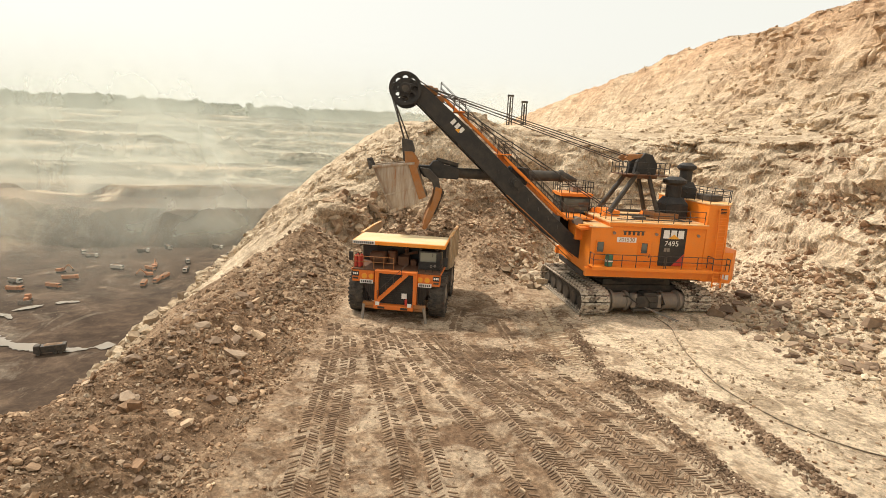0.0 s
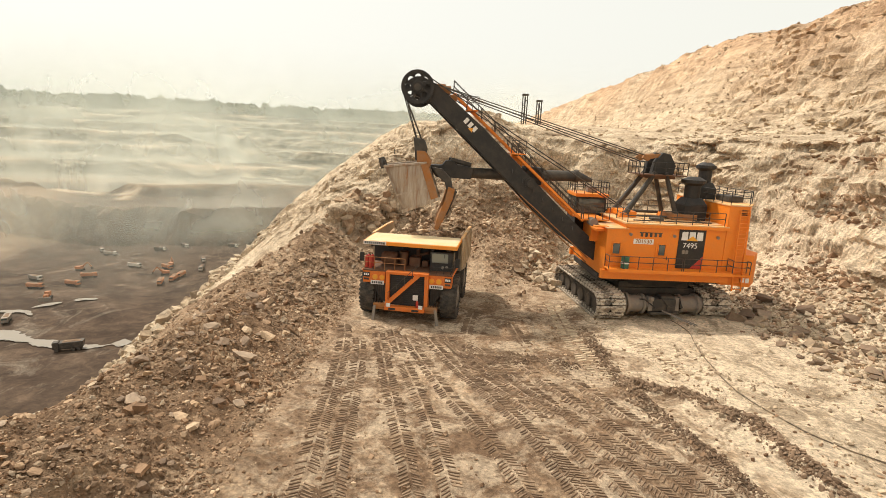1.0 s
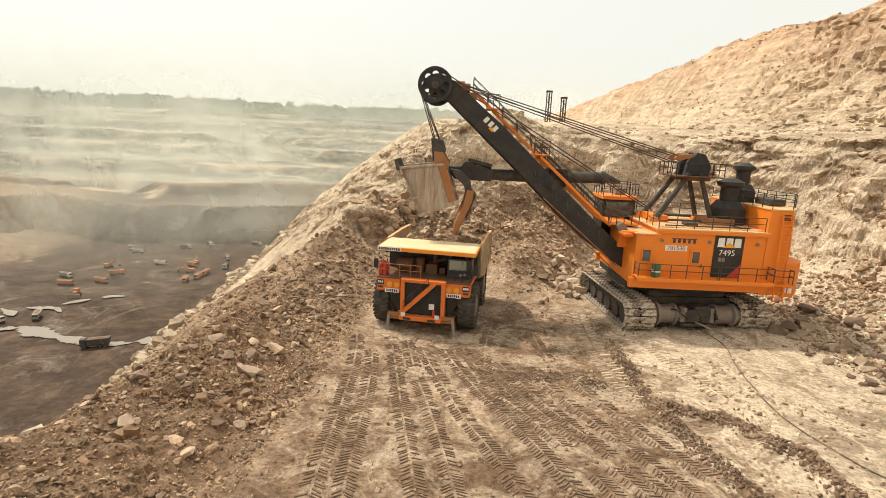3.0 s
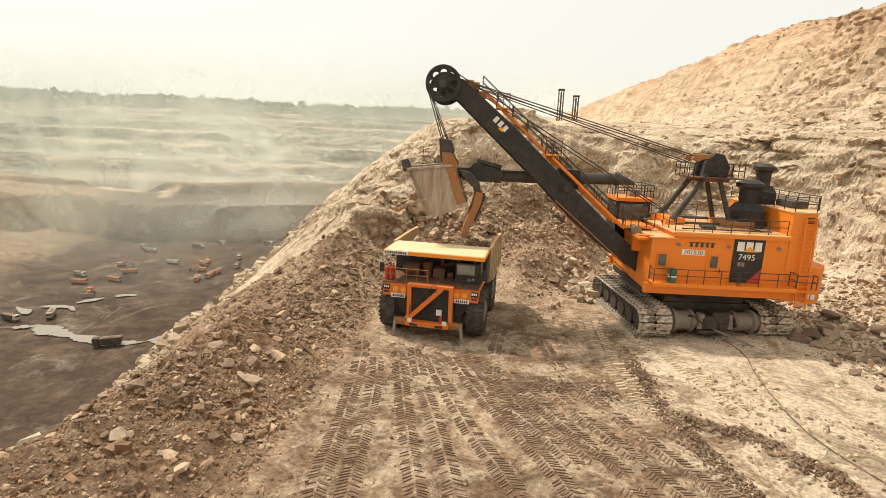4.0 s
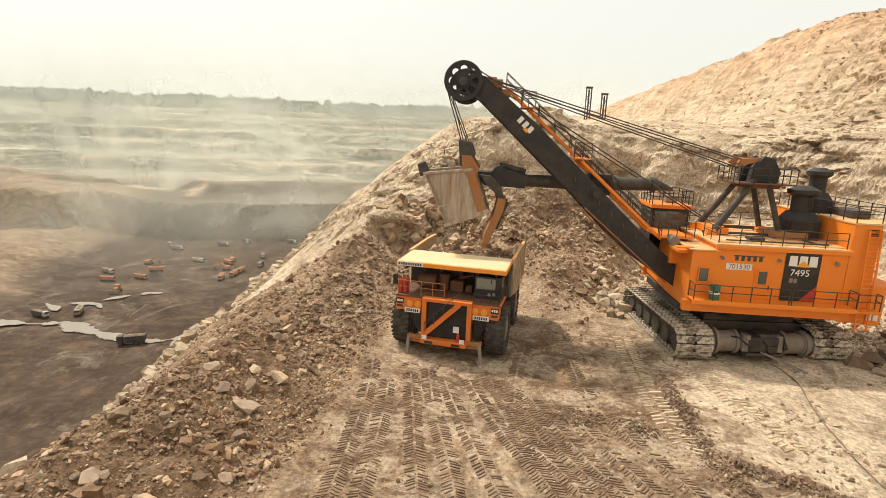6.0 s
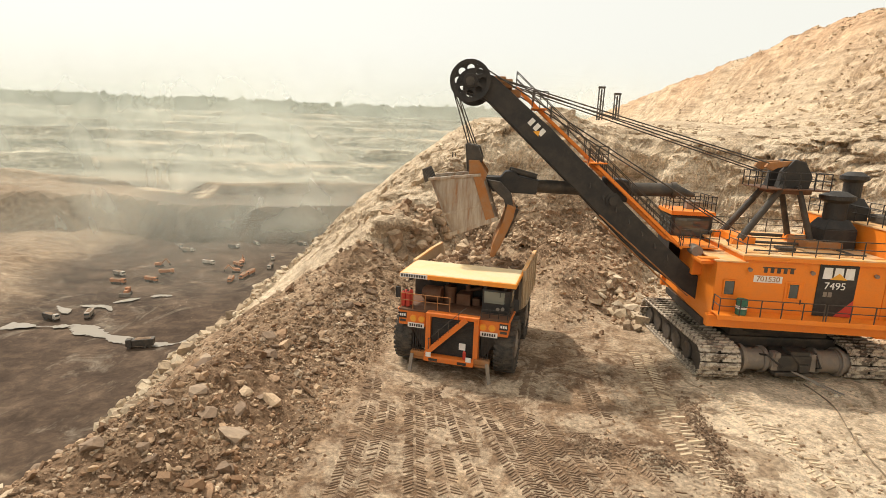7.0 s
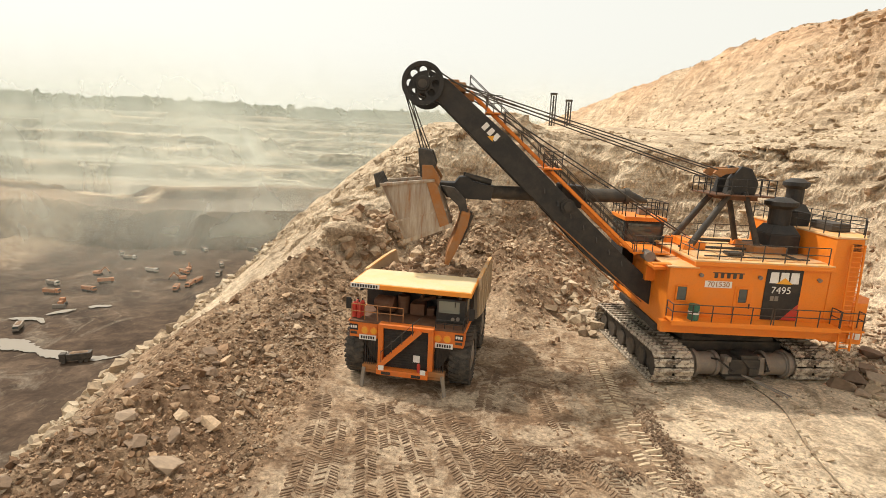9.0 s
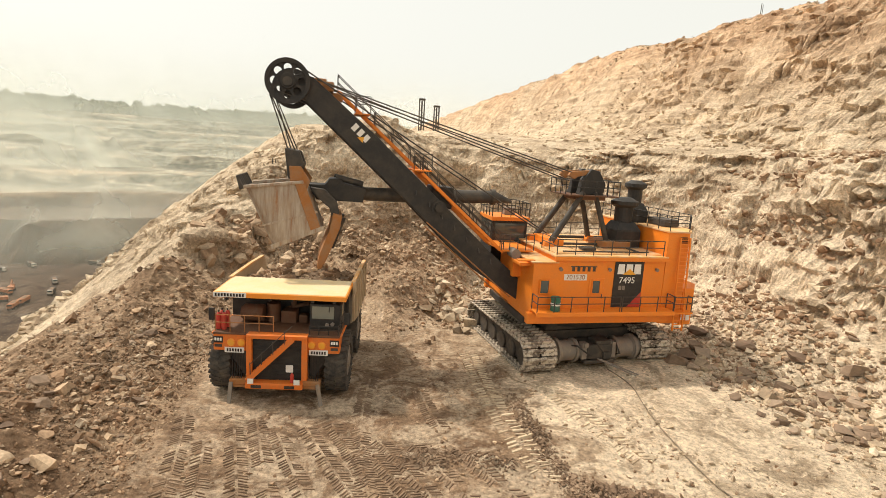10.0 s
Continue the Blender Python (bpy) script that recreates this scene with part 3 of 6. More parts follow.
def crawler(x, width, y0, y1):
    frame_ob = lower("crawler", bev(boxes(((x, (y0 + y1) / 2, 1.05), (width * 0.6, y1 - y0 - 1.9, 1.2))), 0.15), dark_steel, "dusty black crawler track")
    mid, r = (y0 + y1) / 2, 0.98
    half = (y1 - y0) / 2 - r
    total = 4 * half + 2 * math.pi * r
    n = int(total / 0.56)
    bm = bmesh.new()
    for sx in (-0.27, 0.27):
        add_box(bm, (sx * width, 0, 0), (width * 0.46, 0.5, 0.16))
    add_box(bm, (0, 0.06, -0.02), (width * 0.12, 0.3, 0.12))
    add_box(bm, (0, 0.1, 0.12), (width * 0.96, 0.16, 0.14))
    bev(bm, 0.03, 1)
    for sx in (-0.3, 0.3):
        add_box(bm, (sx * width, -0.1, -0.14), (0.3, 0.3, 0.18))
    me = bpy.data.meshes.new("track_shoe")
    bm.to_mesh(me)
    bm.free()
    me.materials.append(worn_shoe)
    for i in range(n):
        s = total * i / n
        if s < 2 * half:
            y, z, a = -half + s, 1.1 + r, 0
        elif s < 2 * half + math.pi * r:
            a = -(s - 2 * half) / r
            y, z = half - r * math.sin(a), 1.1 + r * math.cos(a)
        elif s < 4 * half + math.pi * r:
            a = math.pi
            y, z = half - (s - 2 * half - math.pi * r), 1.1 - r
        else:
            a = -math.pi - (s - 4 * half - math.pi * r) / r
            y, z = -half - r * math.sin(a), 1.1 + r * math.cos(a)
        shoe = new("track_shoe", me)
        shoe.parent = frame_ob
        shoe.matrix_basis = Matrix.Translation((x, mid + y, z)) @ Matrix.Rotation(a, 4, "X")
    for k in range(6):
        y = y0 + 1.1 + k * (y1 - y0 - 2.2) / 5
        rol = part("roller", bev(cyls(((x - width * 0.36, y, 0.85), (x + width * 0.36, y, 0.85), 0.62, None, 18)), 0.06, 1), dark_steel, frame_ob)


crawler(-4.9, 2.5, -5.75, 5.2)
crawler(4.65, 2.5, -5.3, 5.6)
lower("carbody", bev(boxes(((-0.1, 0.2, 1.55), (7.4, 7.4, 1.3)), ((-0.1, 0, 2.4), (6.4, 6.6, 0.6))), 0.12), dark_steel, "dark dusty lower frame")
for sx in (-1, 1):
    lower("drive_drum", bev(cyls(((sx * 1.75 - 0.1, -4.5, 1.1), (sx * 3.7 - 0.1, -4.5, 1.1), 0.72, None, 26), ((sx * 1.5 - 0.1, -4.5, 1.1), (sx * 1.78 - 0.1, -4.5, 1.1), 0.84, None, 26), ((sx * 2.9 - 0.1, -4.5, 1.1), (sx * 3.2 - 0.1, -4.5, 1.1), 0.82, None, 26)), 0.05, 1), grey_steel, "dusty grey drive housing")
lower("propel_motor", bev(boxes(((-0.2, -4.7, 1.25), (2.0, 1.7, 1.0)), ((0.1, -4.9, 1.85), (1.2, 1.1, 0.3)), ((-0.2, -5.2, 0.55), (2.4, 0.9, 0.25)), ((0.3, -5.5, 1.0), (0.6, 0.5, 0.5))), 0.07), dark_steel)
lower("propel_motor", cyls(((-1.5, -5.1, 1.15), (-0.9, -5.1, 1.15), 0.42, None, 20), ((-1.62, -5.1, 1.15), (-1.5, -5.1, 1.15), 0.3, None, 20)), grey_steel)
for k in range(3):
    lower("hydraulic_hose", tube([Vector((-2.2 + 1.4 * k, -4.6, 1.5)), Vector((-2.0 + 1.5 * k, -5.5, 1.75 + 0.1 * k)), Vector((-1.1 + 1.2 * k, -5.7, 1.1)), Vector((-0.6 + 0.9 * k, -5.0, 0.75))], 0.06, 8), black_steel)
for x in (-3.15, 3.0):
    lower("axle_flange", bev(cyls(((x - 0.12, -4.5, 1.1), (x + 0.12, -4.5, 1.1), 0.93, None, 26)), 0.03, 1), grey_steel)
for x in (-1.3, 0.9):
    lower("gear_case", bev(boxes(((x, -5.15, 1.3), (0.55, 0.7, 1.15), None, (0.8, 0.8)), ((x, -5.45, 1.75), (0.3, 0.25, 0.35))), 0.06), grey_steel)
lower("turntable", cyls(((0, 0, 2.5), (0, 0, 3.3), 4.1, 4.3, 40)), black_steel)
upper("revolving_frame", bev(boxes(((0.6, 0, 3.2), (12.2, 7.6, 0.5))), 0.08), black_steel)

# machinery house
def hp(name, bm, material, label=""):
    return upper(name, bm, material, label, HOUSE)


hp("house", bev(prism([(-5.8, 3.35), (-5.8, 7.45), (-4.25, 7.45), (-4.25, 7.85), (3.96, 7.85), (3.96, 3.35)], -4.7, 4.7), 0.05), orange, "orange machinery house")
for y in (-4.78, 4.78):
    hp("house_skirt", bev(boxes(((-0.8, y, 3.72), (10.6, 0.5, 0.75))), 0.06), orange)
hp("roof", bev(boxes(((-0.15, 0, 7.93), (8.5, 9.7, 0.14)), ((-5.0, 0, 7.5), (1.9, 9.6, 0.1))), 0.03), dusty_roof, "dust-covered roof plates")
for y in (-4.82, 4.82):
    hp("roof_edge", bev(boxes(((-0.15, y, 7.78), (8.5, 0.14, 0.26))), 0.03), orange)
for k in range(4):
    hp("roof_plate", bev(boxes(((-3.1 + k * 2.1, -2.9, 8.03), (1.95, 2.7, 0.06))), 0.02, 1), dusty_roof)
hp("rear_block", bev(prism([(3.96, -4.75), (5.6, -4.75), (6.6, -3.3), (6.6, 3.3), (5.6, 4.75), (3.96, 4.75)], 3.15, 9.7, "z"), 0.05), orange, "tall orange rear section")
hp("rear_roof", prism([(3.9, -4.8), (5.65, -4.8), (6.7, -3.32), (6.7, 3.32), (5.65, 4.8), (3.9, 4.8)], 9.7, 9.8, "z"), dusty_roof)
hp("counterweight", bev(prism([(5.75, -4.62), (6.65, -4.62), (7.8, -3.2), (7.8, 3.2), (6.65, 4.62), (5.75, 4.62)], 3.0, 5.7, "z"), 0.06), orange, "orange counterweight")
for z in (9.02, 9.14, 9.26, 9.38):
    hp("louvre_slat", boxes(((5.15, -4.79, z), (0.5, 0.08, 0.05))), black_steel)
for x in (6.05, 6.45):
    hp("warning_plate", boxes(((x - 0.2, -4.80, 3.62 - (x - 6.05) * 0.1), (0.3, 0.02, 0.4))), white_paint, "white warning plate with unreadable print")
# front wall gear
hp("front_bracket", bev(boxes(((-6.1, -3.2, 7.2), (0.9, 1.8, 0.2)), ((-6.2, -4.2, 7.55), (1.2, 0.5, 0.1)), ((-6.05, -1.9, 6.6), (0.7, 0.9, 1.3))), 0.05), orange)
hp("winch", cyls(((-6.3, -2.6, 7.6), (-6.3, -1.6, 7.6), 0.35, None, 18)), grey_steel)
for x, w in ((-4.95, 0.55), (-1.2, 0.5)):
    hp("window", bev(boxes(((x, -4.775, 5.85), (w, 0.06, 0.85))), 0.02, 1), m_glass, "dark window with rounded corners")
    hp("window_frame", boxes(((x, -4.78, 6.32), (w + 0.16, 0.08, 0.07)), ((x, -4.78, 5.38), (w + 0.16, 0.08, 0.07)), ((x - w / 2 - 0.05, -4.78, 5.85), (0.07, 0.08, 0.9)), ((x + w / 2 + 0.05, -4.78, 5.85), (0.07, 0.08, 0.9))), orange)
door = hp("door", bev(boxes(((-1.15, -4.73, 5.4), (1.1, 0.05, 2.1))), 0.02, 1), orange)
part("door_handle", boxes(((-0.72, -4.79, 5.2), (0.05, 0.06, 0.3))), dark_steel, door)
for x in (-3.9, -0.3, 3.3):
    hp("lamp", cyls(((x, -4.7, 7.1), (x, -4.88, 7.05), 0.1, 0.13, 12)), grey_steel)
# panel with logo drawn as plain shapes
hp("sign_panel", boxes(((1.2, -4.73, 6.1), (2.2, 0.04, 3.4))), black_steel, "black panel with white shapes and number")
hp("sign_flash", prism([(1.3, 4.42), (2.3, 4.42), (2.3, 5.5)], -4.762, -4.754), red_paint)
for x in (0.58, 1.2, 1.82):
    hp("sign_mark", bev(prism([(x - 0.27, 6.75), (x + 0.27, 6.75), (x + 0.24, 7.45), (x - 0.24, 7.45)], -4.775, -4.754), 0.01, 1), white_paint)
hp("sign_triangle", prism([(0.72, 6.72), (1.72, 6.72), (1.22, 7.12)], -4.79, -4.778), logo_yellow)
front = HOUSE @ pose(1.1, -4.765, 6.3, 90, 0, 0)
letters("number", "7495", 0.62, front, white_paint, shovel)
hp("sign_bars", boxes(((0.62, -4.757, 5.78), (0.22, 0.012, 0.3)), ((0.9, -4.757, 5.78), (0.22, 0.012, 0.3))), grey_steel)
hp("fleet_plate", boxes(((-2.75, -4.72, 6.5), (1.65, 0.03, 0.42))), white_paint)
letters("fleet_number", "701530", 0.46, HOUSE @ pose(-2.75, -4.745, 6.5, 90, 0, 0), rust, shovel)
bm = boxes(((-2.2, -4.715, 7.24), (1.9, 0.025, 0.06)))
for k in range(5):
    add_box(bm, (-2.95 + 0.38 * k, -4.715, 7.06), (0.2, 0.025, 0.3))
hp("name_bars", bm, dark_steel, "dark painted bars of lettering")
# walkway on the near side, rear landing, ladder
walkway = hp("walkway", bev(boxes(((-0.7, -5.25, 4.3), (10.2, 1.15, 0.12)), ((-0.7, -5.8, 4.22), (10.2, 0.08, 0.3))), 0.02, 1), orange)
railing(shovel, HOUSE, [(-5.75, -4.8, 4.35), (-5.75, -5.75, 4.35), (0.2, -5.75, 4.35)], dark_steel)
railing(shovel, HOUSE, [(0.35, -5.75, 4.35), (4.35, -5.75, 4.35), (4.35, -4.85, 4.35)], dark_steel)
railing(shovel, HOUSE, [(4.55, -5.4, 4.2), (6.0, -5.4, 4.2), (6.0, -4.9, 4.2)], dark_steel)
hp("landing", boxes(((5.25, -5.2, 4.14), (1.5, 0.8, 0.1))), orange)
ladder = hp("ladder", beams(((4.75, -5.32, 2.8), (4.75, -4.95, 9.4), 0.1, 0.08), ((5.5, -5.32, 2.8), (5.5, -4.95, 9.4), 0.1, 0.08)), orange)
for k in range(22):
    f = (k + 0.5) / 22
    part("rung", cyls(((4.75, -5.32 + 0.37 * f, 2.8 + 6.6 * f), (5.5, -5.32 + 0.37 * f, 2.8 + 6.6 * f), 0.03, None, 6)), orange, ladder)
railing(shovel, HOUSE, [(-4.2, -2.0, 8.0), (-4.2, -4.6, 8.0), (3.8, -4.6, 8.0)], dark_steel)
railing(shovel, HOUSE, [(-4.2, 4.6, 8.0), (3.8, 4.6, 8.0)], dark_steel)
railing(shovel, HOUSE, [(4.0, 4.7, 9.8), (4.0, -4.7, 9.8), (5.55, -4.7, 9.8), (6.55, -3.3, 9.8), (6.55, 3.3, 9.8), (5.55, 4.7, 9.8)], black_steel)
for c0, s0, mat in (((5.6, -1.5, 10.1), (1.2, 2.2, 0.5), dark_steel), ((5.0, 1.6, 10.15), (1.0, 1.6, 0.6), rust), ((1.6, -1.0, 8.3), (2.2, 2.4, 0.5), rust), ((-2.9, 0, 8.3), (1.2, 3.0, 0.5), orange), ((-1.2, -3.0, 8.2), (1.0, 0.8, 0.2), dark_steel)):
    hp("roof_hatch", bev(boxes((c0, s0)), 0.06), mat)
hp("pipe_run", cyls(((-4, -1.2, 8.2), (3.8, -1.2, 8.2), 0.09), ((-4, 1.8, 8.25), (3.8, 1.8, 8.25), 0.12), ((-3.5, -4.0, 8.15), (3.0, -4.0, 8.15), 0.05), ((2.4, -3.8, 8.1), (2.4, 3.8, 8.1), 0.08)), dark_steel)


def stack(x, y, z0, top, w):
    bm = bmesh.new()
    h = top - z0
    add_box(bm, (x, y, z0 + h * 0.18), (w * 1.25, w * 1.25, h * 0.36))
    add_box(bm, (x, y, z0 + h * 0.44), (w * 1.25, w * 1.25, h * 0.16), None, (0.66, 0.66))
    bev(bm, 0.04, 1)
    add_cyl(bm, (x, y, z0 + h * 0.5), (x, y, z0 + h * 0.82), w * 0.42, None, 20)
    add_cyl(bm, (x, y, z0 + h * 0.8), (x, y, z0 + h * 0.86), w * 0.42, w * 0.64, 20)
    add_cyl(bm, (x, y, z0 + h * 0.86), (x, y, z0 + h * 0.93), w * 0.64, None, 20)
    add_cyl(bm, (x, y, z0 + h * 0.93), (x, y, top), w * 0.6, w * 0.3, 20)
    upper("ventilator", bm, black_steel, "black roof ventilator with mushroom cap")


stack(3.05, -0.9, 8.0, 11.75, 1.6)
stack(4.75, 0.6, 9.4, 13.0, 1.3)
# gantry
def gp(name, bm, material, label=""):
    return upper(name, bm, material, label, GANTRY)


for y in (-1.5, 1.5):
    gp("gantry_leg", cyls(((-2.6, y, 8.0), (0.0, y * 0.75, 12.0), 0.24, 0.2, 16)), dark_steel)
    gp("gantry_leg", cyls(((2.2, y, 8.0), (0.9, y * 0.75, 12.0), 0.2, 0.18, 16)), dark_steel)
    for x in (-2.6, 2.2):
        gp("gantry_foot", bev(boxes(((x, y, 8.2), (0.85, 0.65, 0.5), None, (0.6, 0.8))), 0.04), orange)
gp("gantry_platform", bev(boxes(((0.6, 0, 11.78), (3.8, 3.6, 0.1)), ((0.6, 0, 11.6), (2.2, 2.6, 0.3))), 0.03), shade_rust)
railing(shovel, GANTRY, [(-1.3, -1.8, 11.8), (2.5, -1.8, 11.8), (2.5, 1.8, 11.8), (-1.3, 1.8, 11.8), (-1.3, -1.8, 11.8)], black_steel, 1.05, 0.9)
for y in (-0.75, 0.75):
    gp("gantry_head", bev(prism([(-0.3, 11.8), (1.6, 11.8), (1.75, 12.6), (1.2, 13.55), (0.5, 13.7), (-0.1, 12.9)], y - 0.32, y + 0.32), 0.08), black_steel, "black equaliser housing")
    gp("gantry_arm", bev(prism([(-1.2, 13.15), (-1.0, 13.45), (0.5, 13.6), (0.5, 13.3), (-0.4, 13.1), (-0.7, 12.9)], y - 0.14, y + 0.14), 0.05), rust)

# boom: two webs with covers between them
WEB = [(-20.4, 18.5), (-19.7, 18.35), (-15.6, 14.95), (-7.7, 7.75), (-4.3, 4.9), (-3.6, 4.2), (-4.3, 3.5), (-9.0, 6.55), (-12.9, 10.3), (-20.2, 16.95), (-21.7, 17.4), (-21.7, 18.2)]
for y in (-1.55, 1.55):
    upper("boom_web", bev(prism(WEB, y - 0.42, y + 0.42), 0.05), black_steel, "black boom side box")
    for k in range(3):
        cx, cz = -17.2 + 0.36 * k, 15.42 - 0.325 * k
        upper("boom_mark", prism([(cx - 0.17, cz + 0.02), (cx + 0.06, cz - 0.19), (cx + 0.38, cz + 0.16), (cx + 0.15, cz + 0.37)], y - 0.435, y + 0.435), white_paint)
    upper("boom_triangle", prism([(-16.95, 14.9), (-16.6, 14.58), (-16.5, 14.95)], y - 0.445, y + 0.445), logo_yellow)
upper("boom_cover", prism([(-19.6, 18.3), (-15.6, 15.05), (-13.6, 13.2), (-13.9, 12.6), (-19.8, 17.2)], -1.15, 1.15), black_steel)
for x, z in ((-10.4, 9.2), (-8.0, 6.9), (-5.6, 5.1), (-9.6, 7.6), (-12.0, 11.2)):
    upper("boom_cross_tube", cyls(((x, -1.2, z), (x, 1.2, z), 0.22, None, 14)), black_steel)
upper("saddle_block", bev(boxes(((-11.0, 0, 11.2), (1.5, 2.2, 1.5), Matrix.Rotation(radians(3), 3, "Y"))), 0.1), black_steel)
upper("shipper_shaft", cyls(((-11.4, -2.2, 10.6), (-11.4, 2.2, 10.6), 0.3, None, 18), ((-11.4, -2.05, 10.6), (-11.4, -1.9, 10.6), 0.5, None, 18)), black_steel)


def sheave(y):
    """A plate wheel with round holes, a grooved rim and a hub."""
    cx, cz, holes, hr, mid = -21.2, 17.98, 8, 0.235, 0.8
    bm = bmesh.new()
    half = math.pi / holes
    n = 32
    for k in range(holes):
        turn = 2 * half * k
        rows = []
        for i in range(n):
            a = 2 * math.pi * i / n
            d = (math.cos(a), math.sin(a))
            lo, hi = hr, 1.0
            for _ in range(24):
                m = (lo + hi) / 2
                px, pz = mid + m * d[0], m * d[1]
                r = math.hypot(px, pz)
                inside = 0.42 < r < 1.1 and abs(math.atan2(pz, px)) < half
                lo, hi = (m, hi) if inside else (lo, m)
            ring = []
            for m, off in ((hr, -0.07), (lo, -0.07), (lo, 0.07), (hr, 0.07)):
                px, pz = mid + m * d[0], m * d[1]
                ring.append(bm.verts.new((cx + px * math.cos(turn) - pz * math.sin(turn), y + off, cz + px * math.sin(turn) + pz * math.cos(turn))))
            rows.append(ring)
        for i in range(n):
            a, b2 = rows[i], rows[(i + 1) % n]
            for p, q in ((0, 1), (2, 3), (3, 0)):
                bm.faces.new((a[p], a[q], b2[q], b2[p]))
    bmesh.ops.remove_doubles(bm, verts=bm.verts, dist=0.004)
    bmesh.ops.recalc_face_normals(bm, faces=bm.faces)
    wheel_ob = upper("boom_sheave", bm, black_steel, "black boom-point wheel with round holes")
    bm = bmesh.new()
    n = 48
    prof = [(1.08, -0.16), (1.33, -0.18), (1.33, -0.1), (1.24, 0.0), (1.33, 0.1), (1.33, 0.18), (1.08, 0.16)]
    rings = [[bm.verts.new((cx + r * math.cos(2 * math.pi * i / n), y + off, cz + r * math.sin(2 * math.pi * i / n))) for i in range(n)] for r, off in prof]
    for a, b2 in zip(rings, rings[1:] + rings[:1]):
        for i in range(n):
            bm.faces.new((a[i], a[(i + 1) % n], b2[(i + 1) % n], b2[i]))
    bmesh.ops.recalc_face_normals(bm, faces=bm.faces)
    part("rim", bm, black_steel, wheel_ob)
    part("hub", bev(cyls(((cx, y - 0.22, cz), (cx, y + 0.22, cz), 0.46, 0.46, 28)), 0.03, 1), black_steel, wheel_ob)


sheave(-2.2)
sheave(2.2)
upper("sheave_shaft", cyls(((-21.2, -2.5, 17.95), (-21.2, 2.5, 17.95), 0.28, None, 16)), dark_steel)
for y in (-1.2, 1.2):
    for k, dy in enumerate((-0.16, 0.16)):
        upper("suspension_rope", cyls(((-19.5, y + dy, 18.3), (-1.5, y * 0.65 + dy, 13.4 - 0.6 * k), 0.042, None, 6)), dark_steel)
    s = 1 if y > 0 else -1
    upper("hoist_rope", cyls(((-22.35, s * 2.2, 17.5), (-21.2, s * 1.45 - 0.1, 13.9), 0.045, None, 6)), dark_steel)
    upper("hoist_rope", cyls(((-22.15, s * 2.2, 17.1), (-20.8, s * 1.45 + 0.1, 13.9), 0.045, None, 6)), dark_steel)
    upper("hoist_rope", cyls(((-20.5, s * 2.2, 18.9), (-3.0, s * 0.9, 8.9), 0.045, None, 6)), dark_steel)
    upper("bail_block", bev(prism([(-21.4, 14.0), (-20.5, 13.85), (-20.2, 13.0), (-20.6, 12.0), (-21.2, 12.1), (-21.3, 13.0)], s * 1.45 - 0.35, s * 1.45 + 0.35), 0.1), dark_steel, "dark rope equaliser block")
# stairs along the boom
SL = Vector((-11.95, 0, 10.4)).normalized()


def boom_stair(p_low, length, y, w=0.75):
    p0 = Vector(p_low)
    p1 = p0 + SL * length
    st = upper("boom_stair", beams(((p0.x, y - w / 2, p0.z), (p1.x, y - w / 2, p1.z), 0.06, 0.2), ((p0.x, y + w / 2, p0.z), (p1.x, y + w / 2, p1.z), 0.06, 0.2)), orange)
    n = int(length / 0.34)
    bm = boxes(((0, 0, 0), (0.26, w, 0.04)))
    me = bpy.data.meshes.new("tread")
    bm.to_mesh(me)
    bm.free()
    me.materials.append(orange)
    for i in range(n):
        tr = new("tread", me)
        tr.parent = st
        tr.location = p0.lerp(p1, (i + 0.5) / n) + Vector((0, y, 0))
    for yy in (y - w / 2, y + w / 2):
        railing(shovel, SWING, [(p0.x, yy, p0.z), (p1.x, yy, p1.z)], dark_steel, 1.05, 1.5)
    return p1


boom_stair((-6.6, 0, 7.6), 8.0, -1.55)
boom_stair((-12.0, 0, 12.4), 8.2, 0.0)
boom_stair((-6.6, 0, 7.6), 8.0, 1.55)
for c0, s0 in (((-12.6, -0.6, 13.0), (1.2, 3.0, 0.08)), ((-5.6, 0, 7.75), (2.4, 4.2, 0.1)), ((-16.6, -0.2, 16.4), (1.0, 2.4, 0.08))):
    upper("boom_landing", boxes((c0, s0)), orange)
railing(shovel, SWING, [(-13.2, -2.0, 13.0), (-12.0, -2.0, 13.0)], dark_steel, 1.1, 0.6)
railing(shovel, SWING, [(-17.1, -1.4, 16.4), (-16.1, -1.4, 16.4)], dark_steel, 1.1, 0.5)
railing(shovel, SWING, [(-6.8, -2.1, 7.8), (-4.4, -2.1, 7.8)], dark_steel, 1.1, 0.6)
for k in range(7):
    f = k / 6
    upper("boom_step_bracket", beams(((-13.0 + 5.5 * f, -2.2, 11.4 - 4.6 * f), (-13.0 + 5.5 * f, -1.9, 11.75 - 4.6 * f), 0.06, 0.06)), dark_steel)
upper("boom_cable", cyls(((-12.2, -2.02, 9.6), (-5.9, -2.02, 4.4), 0.05, None, 6), ((-12.3, -1.95, 9.3), (-6.0, -1.95, 4.0), 0.05, None, 6)), rust)
upper("boom_head_gear", bev(boxes(((-19.0, 0, 18.0), (1.1, 1.6, 0.6)), ((-18.2, 0, 17.4), (0.7, 1.2, 0.5)), ((-19.3, -1.2, 18.2), (0.8, 0.3, 0.4)), ((-19.3, 1.2, 18.2), (0.8, 0.3, 0.4))), 0.08), rust)

